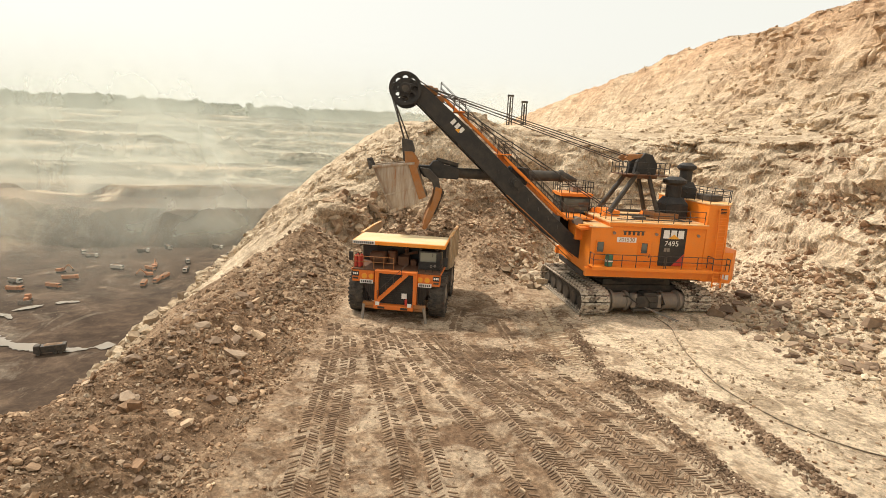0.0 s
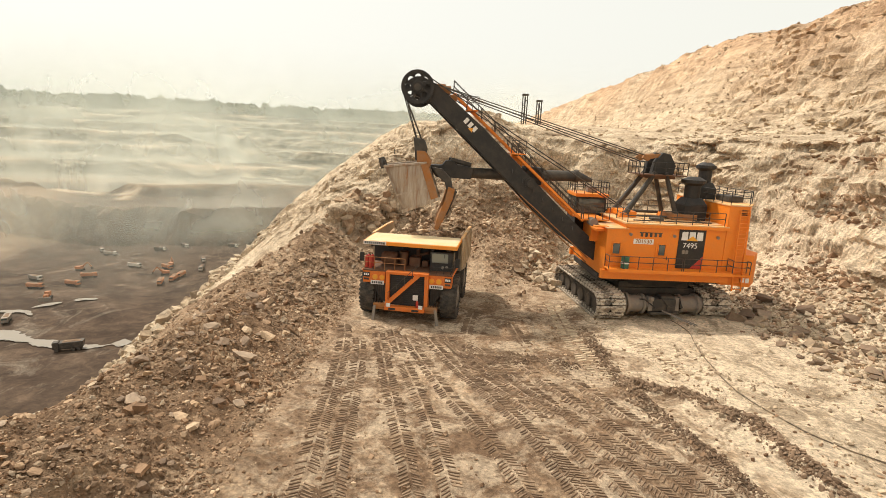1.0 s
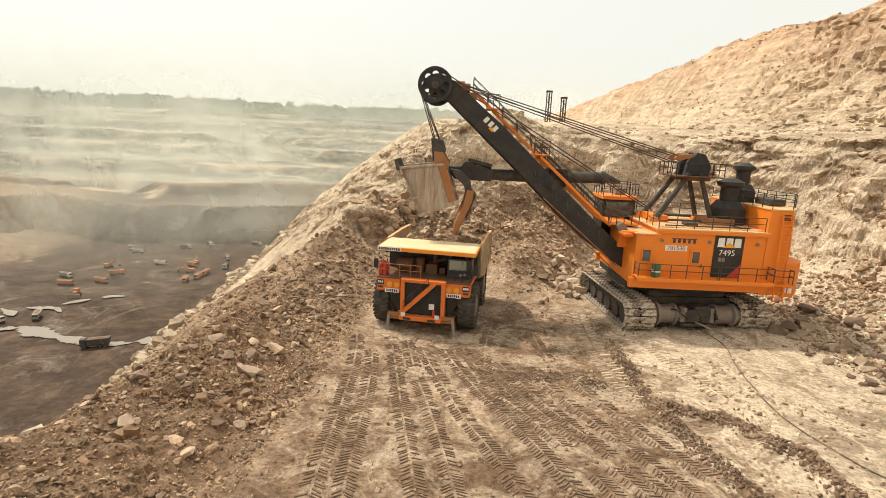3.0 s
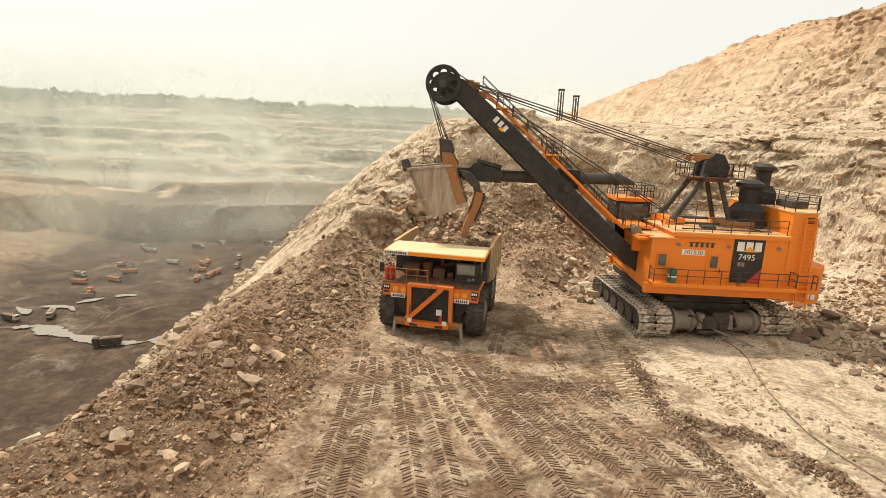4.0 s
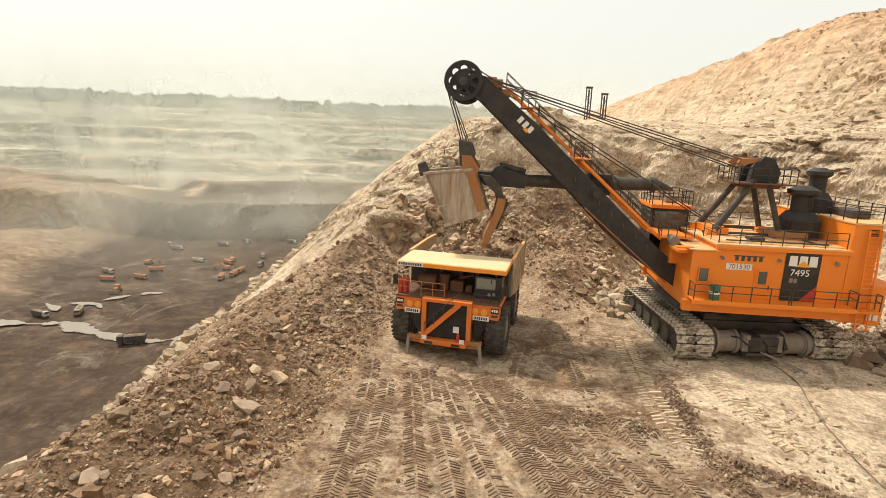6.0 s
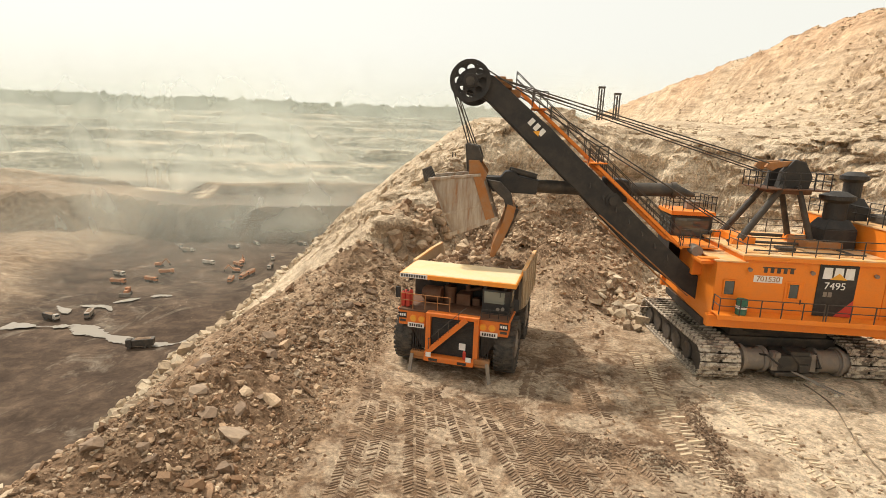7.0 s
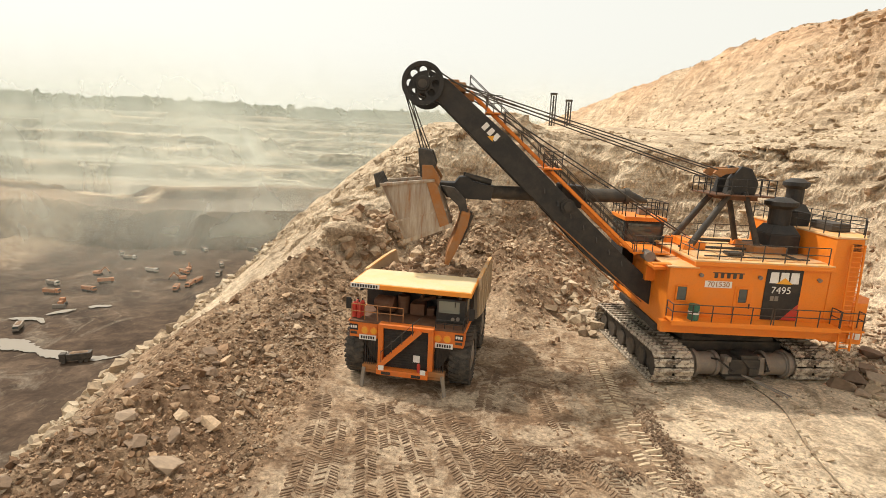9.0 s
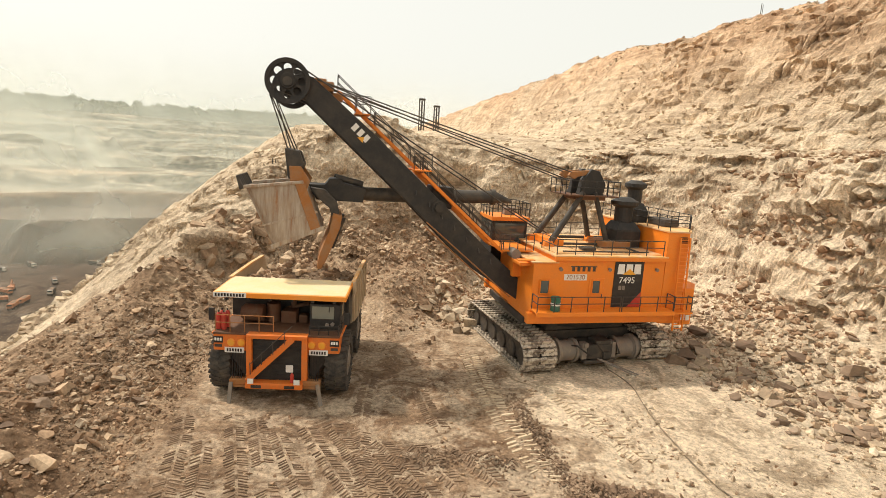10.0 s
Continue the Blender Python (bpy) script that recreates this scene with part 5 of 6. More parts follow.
CUBE_F = np.array([(0, 1, 3), (0, 3, 2), (4, 6, 7), (4, 7, 5), (0, 4, 5), (0, 5, 1), (2, 3, 7), (2, 7, 6), (0, 2, 6), (0, 6, 4), (1, 5, 7), (1, 7, 3)])


def turns(n, tilt):
    """Random turns: any heading, tilted by up to about tilt radians."""
    a, p, r = rng.uniform(0, 6.28, n), rng.normal(0, tilt, n), rng.normal(0, tilt, n)
    ca, sa, cp, sp, cr, sr = np.cos(a), np.sin(a), np.cos(p), np.sin(p), np.cos(r), np.sin(r)
    o, l = np.zeros(n), np.ones(n)
    rz = np.array([[ca, -sa, o], [sa, ca, o], [o, o, l]]).transpose(2, 0, 1)
    rx = np.array([[l, o, o], [o, cp, -sp], [o, sp, cp]]).transpose(2, 0, 1)
    ry = np.array([[cr, o, sr], [o, l, o], [-sr, o, cr]]).transpose(2, 0, 1)
    return rz @ rx @ ry


def rubble(name, x, y, size, material, label, tilt=0.5, flat=0.55, sink=0.25, lift=None, parent=None):
    """Many angular stones in one mesh, each a jittered block, resting on the ground."""
    n = len(x)
    z = terrain(x, y)[0] if lift is None else lift
    half = n * 3 // 10
    vs, fs, base = [], [], 0
    for tv, tf, lo, hi in ((CUBE_V * 0.75, CUBE_F, 0, half), (ICO_V, ICO_F, half, n)):
        k = hi - lo
        if k == 0:
            continue
        v = tv[None] * (1 + rng.uniform(-0.42, 0.42, (k, len(tv), 3)))
        s = size[lo:hi, None] * np.stack([rng.uniform(0.75, 1.35, k), rng.uniform(0.6, 1.1, k), rng.uniform(flat * 0.6, flat * 1.4, k)], -1) * 0.5
        v = np.einsum("nij,nvj->nvi", turns(k, tilt), v * s[:, None])
        v += np.stack([x[lo:hi], y[lo:hi], z[lo:hi] + s[:, 2] * (1 - 2 * sink)], -1)[:, None]
        vs.append(v.reshape(-1, 3))
        fs.append((tf[None] + (np.arange(k) * len(tv))[:, None, None] + base).reshape(-1, 3))
        base += k * len(tv)
    vs, fs = np.concatenate(vs), np.concatenate(fs)
    me = bpy.data.meshes.new(name)
    me.vertices.add(len(vs))
    me.vertices.foreach_set("co", vs.astype(np.float32).ravel())
    me.loops.add(fs.size)
    me.loops.foreach_set("vertex_index", fs.astype(np.int32).ravel())
    me.polygons.add(len(fs))
    me.polygons.foreach_set("loop_start", np.arange(0, fs.size, 3, dtype=np.int32))
    me.update(calc_edges=True)
    me.shade_flat()
    me.materials.append(material)
    ob = new(name, me)
    ob.parent = parent
    return tagged(ob, label, "rubble", kind="stuff")


def sizes(n, lo, hi, power=2.2):
    """Many small, few large."""
    return lo + (hi - lo) * rng.uniform(0, 1, n) ** (power * 2)


def clumped(n, x0, x1, y0, y1, scale=5, keep=0.0, seed=1):
    x, y = rng.uniform(x0, x1, n * 2), rng.uniform(y0, y1, n * 2)
    f = fbm(x, y, scale, 3, seed)
    ok = f > keep
    return x[ok][:n], y[ok][:n]


# berm along the drop
n = 10000
y = rng.uniform(14, 72, n)
x = np.interp(y, [14, 72], [-8.6, -9.5]) - np.abs(rng.normal(0, 7.5, n))
ok = (x > lip_x(y) - 1.5) & (fbm(x, y, 4, 3, 401) > -0.22) & (y + 2.5 * fbm(x, y, 5, 4, 421) < 58.5)
x, y = x[ok], y[ok]
far_end = y + rng.normal(0, 5, len(y)) > 40
rubble("berm_rubble", x[~far_end], y[~far_end], sizes(int((~far_end).sum()), 0.06, 0.5, 2.6), m_brown, "brown broken stones heaped along the bench edge", 0.6, 0.6)
rubble("berm_rubble", x[far_end], y[far_end], sizes(int(far_end.sum()), 0.05, 0.5, 2.9), m_spoil, "grey-brown broken stones heaped near the wall", 0.6, 0.6)
n = 20000
y = 11 + 36 * rng.uniform(0, 1, n) ** 1.4
x = -8.4 - np.abs(rng.normal(0, 8.5, n))
ok = x > lip_x(y) - 1
x, y = x[ok], y[ok]
rubble("bank_gravel", x, y, sizes(len(x), 0.04, 0.2, 1.8), m_brown, "fine brown gravel on the edge bank", 0.6, 0.55)
n = 6000
y = 13 + 40 * rng.uniform(0, 1, n) ** 1.3
x = -8.8 - np.abs(rng.normal(0, 6.5, n))
ok = (x > lip_x(y) + 1) & (fbm(x, y, 3, 3, 405) > -0.05)
x, y = x[ok], y[ok]
rubble("bank_chips", x, y, sizes(len(x), 0.08, 0.34, 1.2), m_spoil, "angular grey-brown chips lying on the edge bank", 0.6, 0.45)
n = 260
y = rng.uniform(14, 57, n)
x = np.interp(y, [14, 72], [-9.6, -11]) - np.abs(rng.normal(0, 5.0, n))
rubble("berm_slabs", x, y, sizes(n, 0.35, 0.95, 1.4), m_brown, "larger brown slabs on the edge bank", 0.5, 0.38)
# pale stones on the lip
n = 2600
y = rng.uniform(12, 110, n)
x = lip_x(y) + 1.0 + rng.normal(0, 1.3, n)
rubble("lip_stones", x, y, sizes(n, 0.2, 1.5), m_pale, "pale stones along the lip above the pit", 0.5, 0.6)
# floor stones
x, y = clumped(9000, -10, 30, 12, 62, 7, -0.12, 4)
rubble("floor_stones", x, y, sizes(len(x), 0.04, 0.24, 2.4), m_brown, "small stones strewn on the haul floor", 0.6, 0.6)
x, y = clumped(3000, 14, 36, 14, 50, 5, 0.0, 6)
rubble("floor_chips", x, y, sizes(len(x), 0.05, 0.4, 2.4), m_pale, "pale chips of rock on the floor", 0.6, 0.5)


# talus at the foot of the wall
def toe_band(n, lo, hi, x0, x1, y0, y1, brown=None):
    x, y = rng.uniform(x0, x1, n * 8), rng.uniform(y0, y1, n * 8)
    d = toe_distance(x, y)
    ok = (d > lo) & (d < hi) & (x > lip_x(y) + 9)
    if brown is not None:
        m = np.exp(-((x - 2) / 9) ** 2 - ((y - 65) / 7.5) ** 2) + 0.25 * fbm(x, y, 6, 3, 411) > 0.3
        ok &= m if brown else ~m
    return x[ok][:n], y[ok][:n]


x, y = toe_band(7000, -7, 3, 4, 48, 14, 80, False)
rubble("wall_talus", x, y, sizes(len(x), 0.08, 0.62), m_pale, "pale broken rock fallen at the wall's foot", 0.6, 0.6)
x, y = toe_band(4500, -8, 7, -10, 45, 18, 80, True)
rubble("muck_pile", x, y, sizes(len(x), 0.06, 0.6, 2.8), m_tan, "brown blasted rock heaped before the wall", 0.6, 0.6)
x, y = rng.uniform(-9, 13, 9000), rng.uniform(47, 70, 9000)
ok = (y > muck_toe(x) - 1.2 + 2.0 * fbm(x, y, 3, 3, 415)) & (fbm(x, y, 5, 3, 417) > -0.2)
x, y = x[ok], y[ok]
rubble("muck_stones", x, y, sizes(len(x), 0.05, 0.62, 3.0), m_tan, "brown blasted rock spilling towards the machines", 0.6, 0.6)
x, y = rng.normal(10.4, 1.3, 170), rng.normal(55.5, 1.8, 170)
rubble("pale_blocks", x, y, sizes(170, 0.3, 1.3, 1.0), m_pale, "pale broken blocks piled beside the crawler", 0.5, 0.7)
x, y = toe_band(3800, -6, 3, 20, 48, 14, 60)
rubble("wall_talus_dark", x, y, sizes(len(x), 0.08, 0.6), m_tan, "brown broken rock fallen at the wall's foot", 0.6, 0.6)
x, y = toe_band(70, -7, 1.0, 4, 45, 16, 80)
rubble("talus_blocks", x, y, sizes(len(x), 0.4, 1.2, 1.3), m_pale, "large pale blocks below the wall", 0.4, 0.65)
x, y = rng.normal(37, 3.2, 2600), rng.normal(50, 5.0, 2600)
rubble("brown_slide", x, y, sizes(len(x), 0.1, 0.8), m_brown, "dark brown rock slid down the wall's foot", 0.6, 0.6)
# broken end of the ridge behind the truck
n = 420
y = rng.uniform(58.5, 66, n)
x = rng.normal(-9.5, 2.6, n)
rubble("ridge_blocks", x, y, sizes(n, 0.2, 1.5, 1.6), m_tan, "brown jointed blocks on the broken end of the ridge", 0.35, 0.7, 0.5)
# blocks and ledges standing out of the wall
x, y = toe_band(300, 4, 17, 14, 75, 10, 120)
ok = fbm(x, y, 8, 3, 421) > 0.02
x, y = x[ok], y[ok]
rubble("wall_blocks", x, y, sizes(len(x), 0.3, 1.3, 1.3), m_face, "jointed sandstone blocks of the high wall", 0.12, 0.42, 0.6)
x, y = rng.uniform(44, 100, 14000), rng.uniform(20, 240, 14000)
rubble("slope_stones", x, y, sizes(len(x), 0.12, 0.9, 2.6), m_face, "stones on the upper slope", 0.4, 0.5, 0.4)
x, y = toe_band(1500, 13, 40, -10, 60, 50, 150)
rubble("crest_stones", x, y, sizes(len(x), 0.15, 0.9), m_face, "stones on the wall's crest", 0.4, 0.6, 0.4)


def boulder_mesh(seed):
    """A broken block: the hull of a few corners, its edges chipped."""
    r = random.Random(seed)
    bm = bmesh.new()
    for _ in range(15):
        d = Vector((r.gauss(0, 1), r.gauss(0, 1), r.gauss(0, 1))).normalized()
        bm.verts.new(d * r.uniform(0.4, 0.52) / max(0.75, *[abs(v) for v in d]))
    hull = bmesh.ops.convex_hull(bm, input=bm.verts[:])
    spare = {g for g in hull["geom_interior"] + hull["geom_unused"] if isinstance(g, bmesh.types.BMVert)}
    bmesh.ops.delete(bm, geom=list(spare), context="VERTS")
    bmesh.ops.dissolve_limit(bm, angle_limit=radians(14), verts=bm.verts[:], edges=bm.edges[:])
    bev(bm, 0.03, 1)
    for v in bm.verts:
        v.co *= 1 + 0.05 * r.uniform(-1, 1)
    me = bpy.data.meshes.new("boulder")
    bm.to_mesh(me)
    bm.free()
    return me


m_boulder, t, b = node_mat("boulder_rock")
co = coords(t)
rnd = t.nodes.new("ShaderNodeObjectInfo").outputs["Random"]
c = ramp(t, rnd, [(0, (0.16, 0.105, 0.068)), (0.7, (0.27, 0.19, 0.128)), (1, (0.42, 0.32, 0.228))])
c = mix(t, 0.6, c, ramp(t, noise_at(t, co, 3, 8, 0.65, 0.3), [(0.3, (0.5, 0.5, 0.5)), (0.7, (1.3, 1.26, 1.2))]), "MULTIPLY")
t.links.new(c, b.inputs["Base Color"])
b.inputs["Roughness"].default_value = 0.92
bump(t, b, noise_at(t, co, 12, 8, 0.7), 0.6, 0.05)
BOULDERS = [boulder_mesh(k) for k in range(8)]
for me in BOULDERS:
    me.materials.append(m_boulder)


def boulders(spots, label, group, k0=1.0):
    for k, (x, y, s, flat) in enumerate(spots):
        s = s * k0
        ob = new("boulder", BOULDERS[k % 8])
        z = float(terrain(np.array([x]), np.array([y]))[0][0])
        ob.matrix_world = pose(x, y, z + 0.28 * s * flat, 8 * math.sin(k * 2.1), 10 * math.cos(k * 1.7), 47 * k) @ Matrix.Diagonal((s * 1.25, s, s * flat, 1))
        tagged(ob, label, "boulder", group)


boulders([(23.9, 43.8, 2.1, 0.75), (25.3, 44.6, 2.3, 0.8), (27.0, 45.4, 1.7, 0.8), (25.6, 42.9, 1.1, 0.7), (26.8, 40.6, 1.5, 0.6), (27.3, 46.6, 1.9, 0.7), (28.6, 48.3, 2.4, 0.6),
          (24.6, 42.9, 1.2, 0.7)], "rounded grey-brown boulder beside the shovel tracks", "boulders beside the shovel", 0.62)
boulders([(26.8, 36.3, 1.2, 0.5), (27.9, 34.0, 1.2, 0.5), (28.6, 33.6, 0.9, 0.6), (29.5, 33.9, 0.9, 0.7), (26.2, 37.2, 1.0, 0.6), (30.2, 37.5, 1.6, 0.6), (31.0, 36.2, 1.2, 0.6), (29.0, 39.5, 1.3, 0.5), (33.0, 38.5, 1.8, 0.6),
          (28.0, 42.0, 1.2, 0.6), (31.5, 41.5, 1.4, 0.6), (30.0, 44.5, 1.5, 0.6)], "pale angular boulder on the haul floor", "boulders by the wall", 0.85)
boulders([(-11.9, 29.2, 2.0, 0.4), (-13.4, 29.6, 1.5, 0.5), (-12.6, 31.0, 1.4, 0.6), (-14.5, 30.6, 1.6, 0.45), (-11.2, 27.3, 1.4, 0.5), (-13.8, 36.5, 1.5, 0.6), (-12.3, 41.0, 1.4, 0.5), (-15.3, 39.4, 1.6, 0.6),
          (-11.4, 44.0, 1.3, 0.5), (-17.0, 35.0, 1.8, 0.6), (-19.0, 38.0, 1.6, 0.6), (-13.0, 47.5, 1.5, 0.6), (-11.0, 24.0, 1.2, 0.5), (-16.0, 26.0, 1.5, 0.6), (-14.0, 22.0, 1.3, 0.6), (-12.0, 51.0, 1.6, 0.5)],
         "brown angular slab on the edge bank", "slabs on the bank", 0.55)


rs = random.Random(5)
spots = []
while len(spots) < 110:
    y = rs.uniform(17, 52)
    x = -10.0 - abs(rs.gauss(0, 5))
    if x > -25:
        spots.append((x, y, 0.2 + 0.4 * rs.random() ** 2, rs.uniform(0.35, 0.7)))
boulders(spots, "brown angular stone lying on the edge bank", "stones on the bank")
spots = [(rs.uniform(23.5, 36), rs.uniform(27, 50), rs.uniform(0.25, 0.65), rs.uniform(0.4, 0.8)) for _ in range(90)]
boulders(spots, "pale angular stone on the floor below the wall", "stones by the wall")


# ---- tyre tracks pressed into the floor ----
m_track, t, b = node_mat("track_soil")
co = coords(t)
c = ramp(t, noise_at(t, co, 0.7, 8, 0.65, 0.2), [(0.3, (0.1, 0.062, 0.037)), (0.5, (0.2, 0.13, 0.08)), (0.7, (0.35, 0.245, 0.16))])
t.links.new(c, b.inputs["Base Color"])
b.inputs["Roughness"].default_value = 0.95
bump(t, b, noise_at(t, co, 9, 6, 0.7), 0.5, 0.03)


m_cleat = rock_material("pressed_pale_soil", [(0.0, (0.44, 0.34, 0.235)), (1.0, (0.64, 0.52, 0.375))])


def tyre_track(pts, width=1.05, pitch=0.2, label="herringbone tyre track pressed in the dirt", material=m_track):
    """Two rows of slanting lug marks along a smooth line."""
    p = np.array(pts, float)
    u = np.linspace(0, len(p) - 1, 400)
    i = np.clip(u.astype(int), 0, len(p) - 2)
    f = (u - i)[:, None]
    p0, p1, p2, p3 = p[np.clip(i - 1, 0, None)], p[i], p[i + 1], p[np.clip(i + 2, None, len(p) - 1)]
    q = 0.5 * (2 * p1 + (p2 - p0) * f + (2 * p0 - 5 * p1 + 4 * p2 - p3) * f ** 2 + (3 * p1 - p0 - 3 * p2 + p3) * f ** 3)
    ln = np.concatenate([[0], np.cumsum(np.hypot(*np.diff(q, axis=0).T))])
    s = np.arange(0, ln[-1] - 0.3, pitch)
    x, y = np.interp(s, ln, q[:, 0]), np.interp(s, ln, q[:, 1])
    x2, y2 = np.interp(s + 0.2, ln, q[:, 0]), np.interp(s + 0.2, ln, q[:, 1])
    dx, dy = x2 - x, y2 - y
    l = np.hypot(dx, dy)
    dx, dy = dx / l, dy / l
    vs, fs = [], []
    ends = np.minimum(s, s[-1] - s)
    keep = (fbm(x, y, 3.0, 3, 33) > -0.34) & (ends + 2.5 * fbm(x, y, 1.2, 2, 35) > 0.6)
    for k in range(len(s)):
        if not keep[k]:
            continue
        for side in (-1, 1):
            off = 0.0 if side < 0 else pitch * 0.5
            lo, hi = 0.05 * width, 0.5 * width * rng.uniform(0.8, 1.05)
            w = 0.05 * rng.uniform(0.6, 1.4) * pitch / 0.2
            off += rng.normal(0, 0.025)
            if rng.uniform() < 0.2:
                continue
            base = len(vs)
            for a, b2 in ((lo, 0.0), (hi, 0.2)):
                for e in (-1, 1):
                    for h in (0, 1):
                        sh = 0.6 if h else 1.0
                        vs.append((x[k] + dx[k] * (off + b2 + e * w * sh) - dy[k] * side * (a + (0.02 if h and a == lo else -0.02 if h else 0)),
                                   y[k] + dy[k] * (off + b2 + e * w * sh) + dx[k] * side * (a + (0.02 if h and a == lo else -0.02 if h else 0)), h))
            fs += [[base + j for j in q4] for q4 in ((1, 3, 7, 5), (0, 1, 5, 4), (2, 6, 7, 3), (0, 2, 3, 1), (4, 5, 7, 6))]
    vs = np.array(vs)
    z = terrain(vs[:, 0], vs[:, 1])[0]
    vs[:, 2] = z + np.where(vs[:, 2] > 0, 0.045, -0.08)
    me = bpy.data.meshes.new("tyre_track")
    me.from_pydata(vs.tolist(), [], fs)
    me.materials.append(material)
    return tagged(new("tyre_track", me), label, "tyre track", "tyre tracks on the haul floor", "stuff")


for p in TRACKS:
    tyre_track(p)
# crawler cleat marks on the pale floor by the shovel
for p in ([(9.0, 47.0), (8.8, 41.5), (8.9, 36.0), (9.6, 30)], [(12.6, 42.0), (13.6, 36.5), (15.2, 31.0)],):
    tyre_track(p, 1.5, 0.36, "crawler cleat marks in the pale dirt", m_cleat)

# windrows of dark clods
for pts, n, w, big in zip(RIDGES, (1900, 2300, 500), (0.32, 0.3, 0.45), (0.22, 0.3, 0.2)):
    p = np.array(pts)
    u = rng.uniform(0, len(p) - 1, n)
    i = np.clip(u.astype(int), 0, len(p) - 2)
    q = p[i] + (p[i + 1] - p[i]) * (u - i)[:, None] + rng.normal(0, w, (n, 2))
    rubble("dirt_windrow", q[:, 0], q[:, 1], sizes(n, 0.08, big, 1.5), m_track, "dark clods of dirt in a low ridge", 0.6, 0.7)

# trailing power cable
CABLE = [(18.2, 43.2), (18.6, 40.5), (17.6, 36.8), (16.9, 30.2), (18.1, 25.9), (19.9, 23.6), (24.0, 21.5), (31.0, 19.5)]
cu = bpy.data.curves.new("power_cable", "CURVE")
cu.dimensions, cu.bevel_depth, cu.bevel_resolution = "3D", 0.035, 2
sp = cu.splines.new("POLY")
cp = np.array(CABLE, float)
uu = np.linspace(0, len(cp) - 1, 90)
cx, cy = np.interp(uu, range(len(cp)), cp[:, 0]), np.interp(uu, range(len(cp)), cp[:, 1])
ker = np.ones(9) / 9
cx[4:-4], cy[4:-4] = np.convolve(cx, ker, "valid"), np.convolve(cy, ker, "valid")
cz = terrain(cx, cy)[0] + 0.05
sp.points.add(len(cx) - 1)
for pt, x, y, z in zip(sp.points, cx, cy, cz):
    pt.co = (x, y, z, 1)
cable = new("power_cable", cu)
cu.materials.append(paint("dusty_cable", (0.1, 0.075, 0.05), DUST, 0.9, 0, 0.9, 2))
tagged(cable, "black power cable trailing from the shovel over the floor", "cable")
for k, (a, b2) in enumerate((((17.3, 43.0, 0.9), (19.6, 41.8, 0.12)), ((17.6, 43.1, 0.8), (19.9, 42.0, 0.12)))):
    guide = new("cable_guide", None)
    tagged(guide, "pale steel cable guide bar under the shovel", "bar", "cable guide bars")
    part("bar", cyls((a, b2, 0.05, None, 8)), grey_steel, guide)

# load in the truck body
gx, gy = np.meshgrid(np.linspace(-3.55, 3.55, 50), np.linspace(4.72, 11.2, 50))
hz = 5.2 + 1.35 * np.exp(-((gx - 0.2) / 2.4) ** 2 - ((gy - 7.4) / 2.6) ** 2) + 0.5 * fbm(gx, gy, 1.2, 5, 77) - 0.14 * np.clip(gy - 8, 0, 9) ** 2 * 0.6
load_me = bpy.data.meshes.new("rock_load")
ix = np.arange(2500).reshape(50, 50)
load_me.from_pydata(np.stack([gx, gy, hz], -1).reshape(-1, 3).tolist(), [], np.stack([ix[:-1, :-1], ix[:-1, 1:], ix[1:, 1:], ix[1:, :-1]], -1).reshape(-1, 4).tolist())
load_me.materials.append(m_track)
load = new("rock_load", load_me)
load.matrix_world = TRUCK
tagged(load, "heap of brown broken rock in the truck body", "rock load", kind="stuff")
lx, ly = rng.uniform(-3.2, 3.2, 900), rng.uniform(4.9, 10.4, 900)
lz = 5.2 + 1.35 * np.exp(-((lx - 0.2) / 2.4) ** 2 - ((ly - 7.4) / 2.6) ** 2) + 0.5 * fbm(lx, ly, 1.2, 5, 77) - 0.14 * np.clip(ly - 8, 0, 9) ** 2 * 0.6
st = rubble("load_stones", lx, ly, sizes(900, 0.1, 0.7), m_brown, "stones on the loaded heap", 0.6, 0.7, 0.3, lz)
st.matrix_world = TRUCK

# ---- distance: rigs, woods, pit traffic, water ----
def drill_rig(x, y, z, h, w):
    rig = thing("drill_rig", pose(x, y, z), "dark lattice mast of a drill rig beyond the wall", "drill rig", "drill rigs")
    bm = bmesh.new()
    for sx in (-1, 1):
        for sy in (-1, 1):
            add_cyl(bm, (sx * w / 2, sy * w / 2, 0), (sx * w / 2, sy * w / 2, h), 0.11, None, 6)
    k = 0
    while k * w < h - w:
        for sx in (-1, 1):
            add_cyl(bm, (sx * w / 2, -w / 2, k * w), (sx * w / 2, w / 2, (k + 1) * w), 0.06, None, 5)
            add_cyl(bm, (-w / 2 * (1 if k % 2 else -1), sx * w / 2, k * w), (w / 2 * (1 if k % 2 else -1), sx * w / 2, (k + 1) * w), 0.06, None, 5)
        k += 1
    part("mast", bm, dark_steel, rig)
    part("crown", boxes(((0, 0, h), (w * 1.3, w * 1.3, 0.5))), dark_steel, rig)
    part("drill_pipe", cyls(((0, 0, 0), (0, 0, h - 0.5), 0.25, None, 10)), dark_steel, rig)


for x, y, top in ((19.9, 180, 30.4), (24.6, 180, 28.6)):
    z = float(terrain(np.array([float(x)]), np.array([float(y)]))[0][0])
    drill_rig(x, y, z, top - z, 1.5)
for x, y, h in ((80.5, 113.6, 4.5), (-9.4, 77.0, 1.6)):
    z = float(terrain(np.array([x]), np.array([y]))[0][0])
    pl = thing("marker_pole", pose(x, y, z), "thin dark pole standing on the crest", "pole", "crest poles")
    part("pole", cyls(((0, 0, -0.3), (0, 0, h), 0.09, 0.06, 8), ((0.35, 0, -0.3), (0.35, 0, h * 0.95), 0.06, 0.05, 8)), dark_steel, pl)

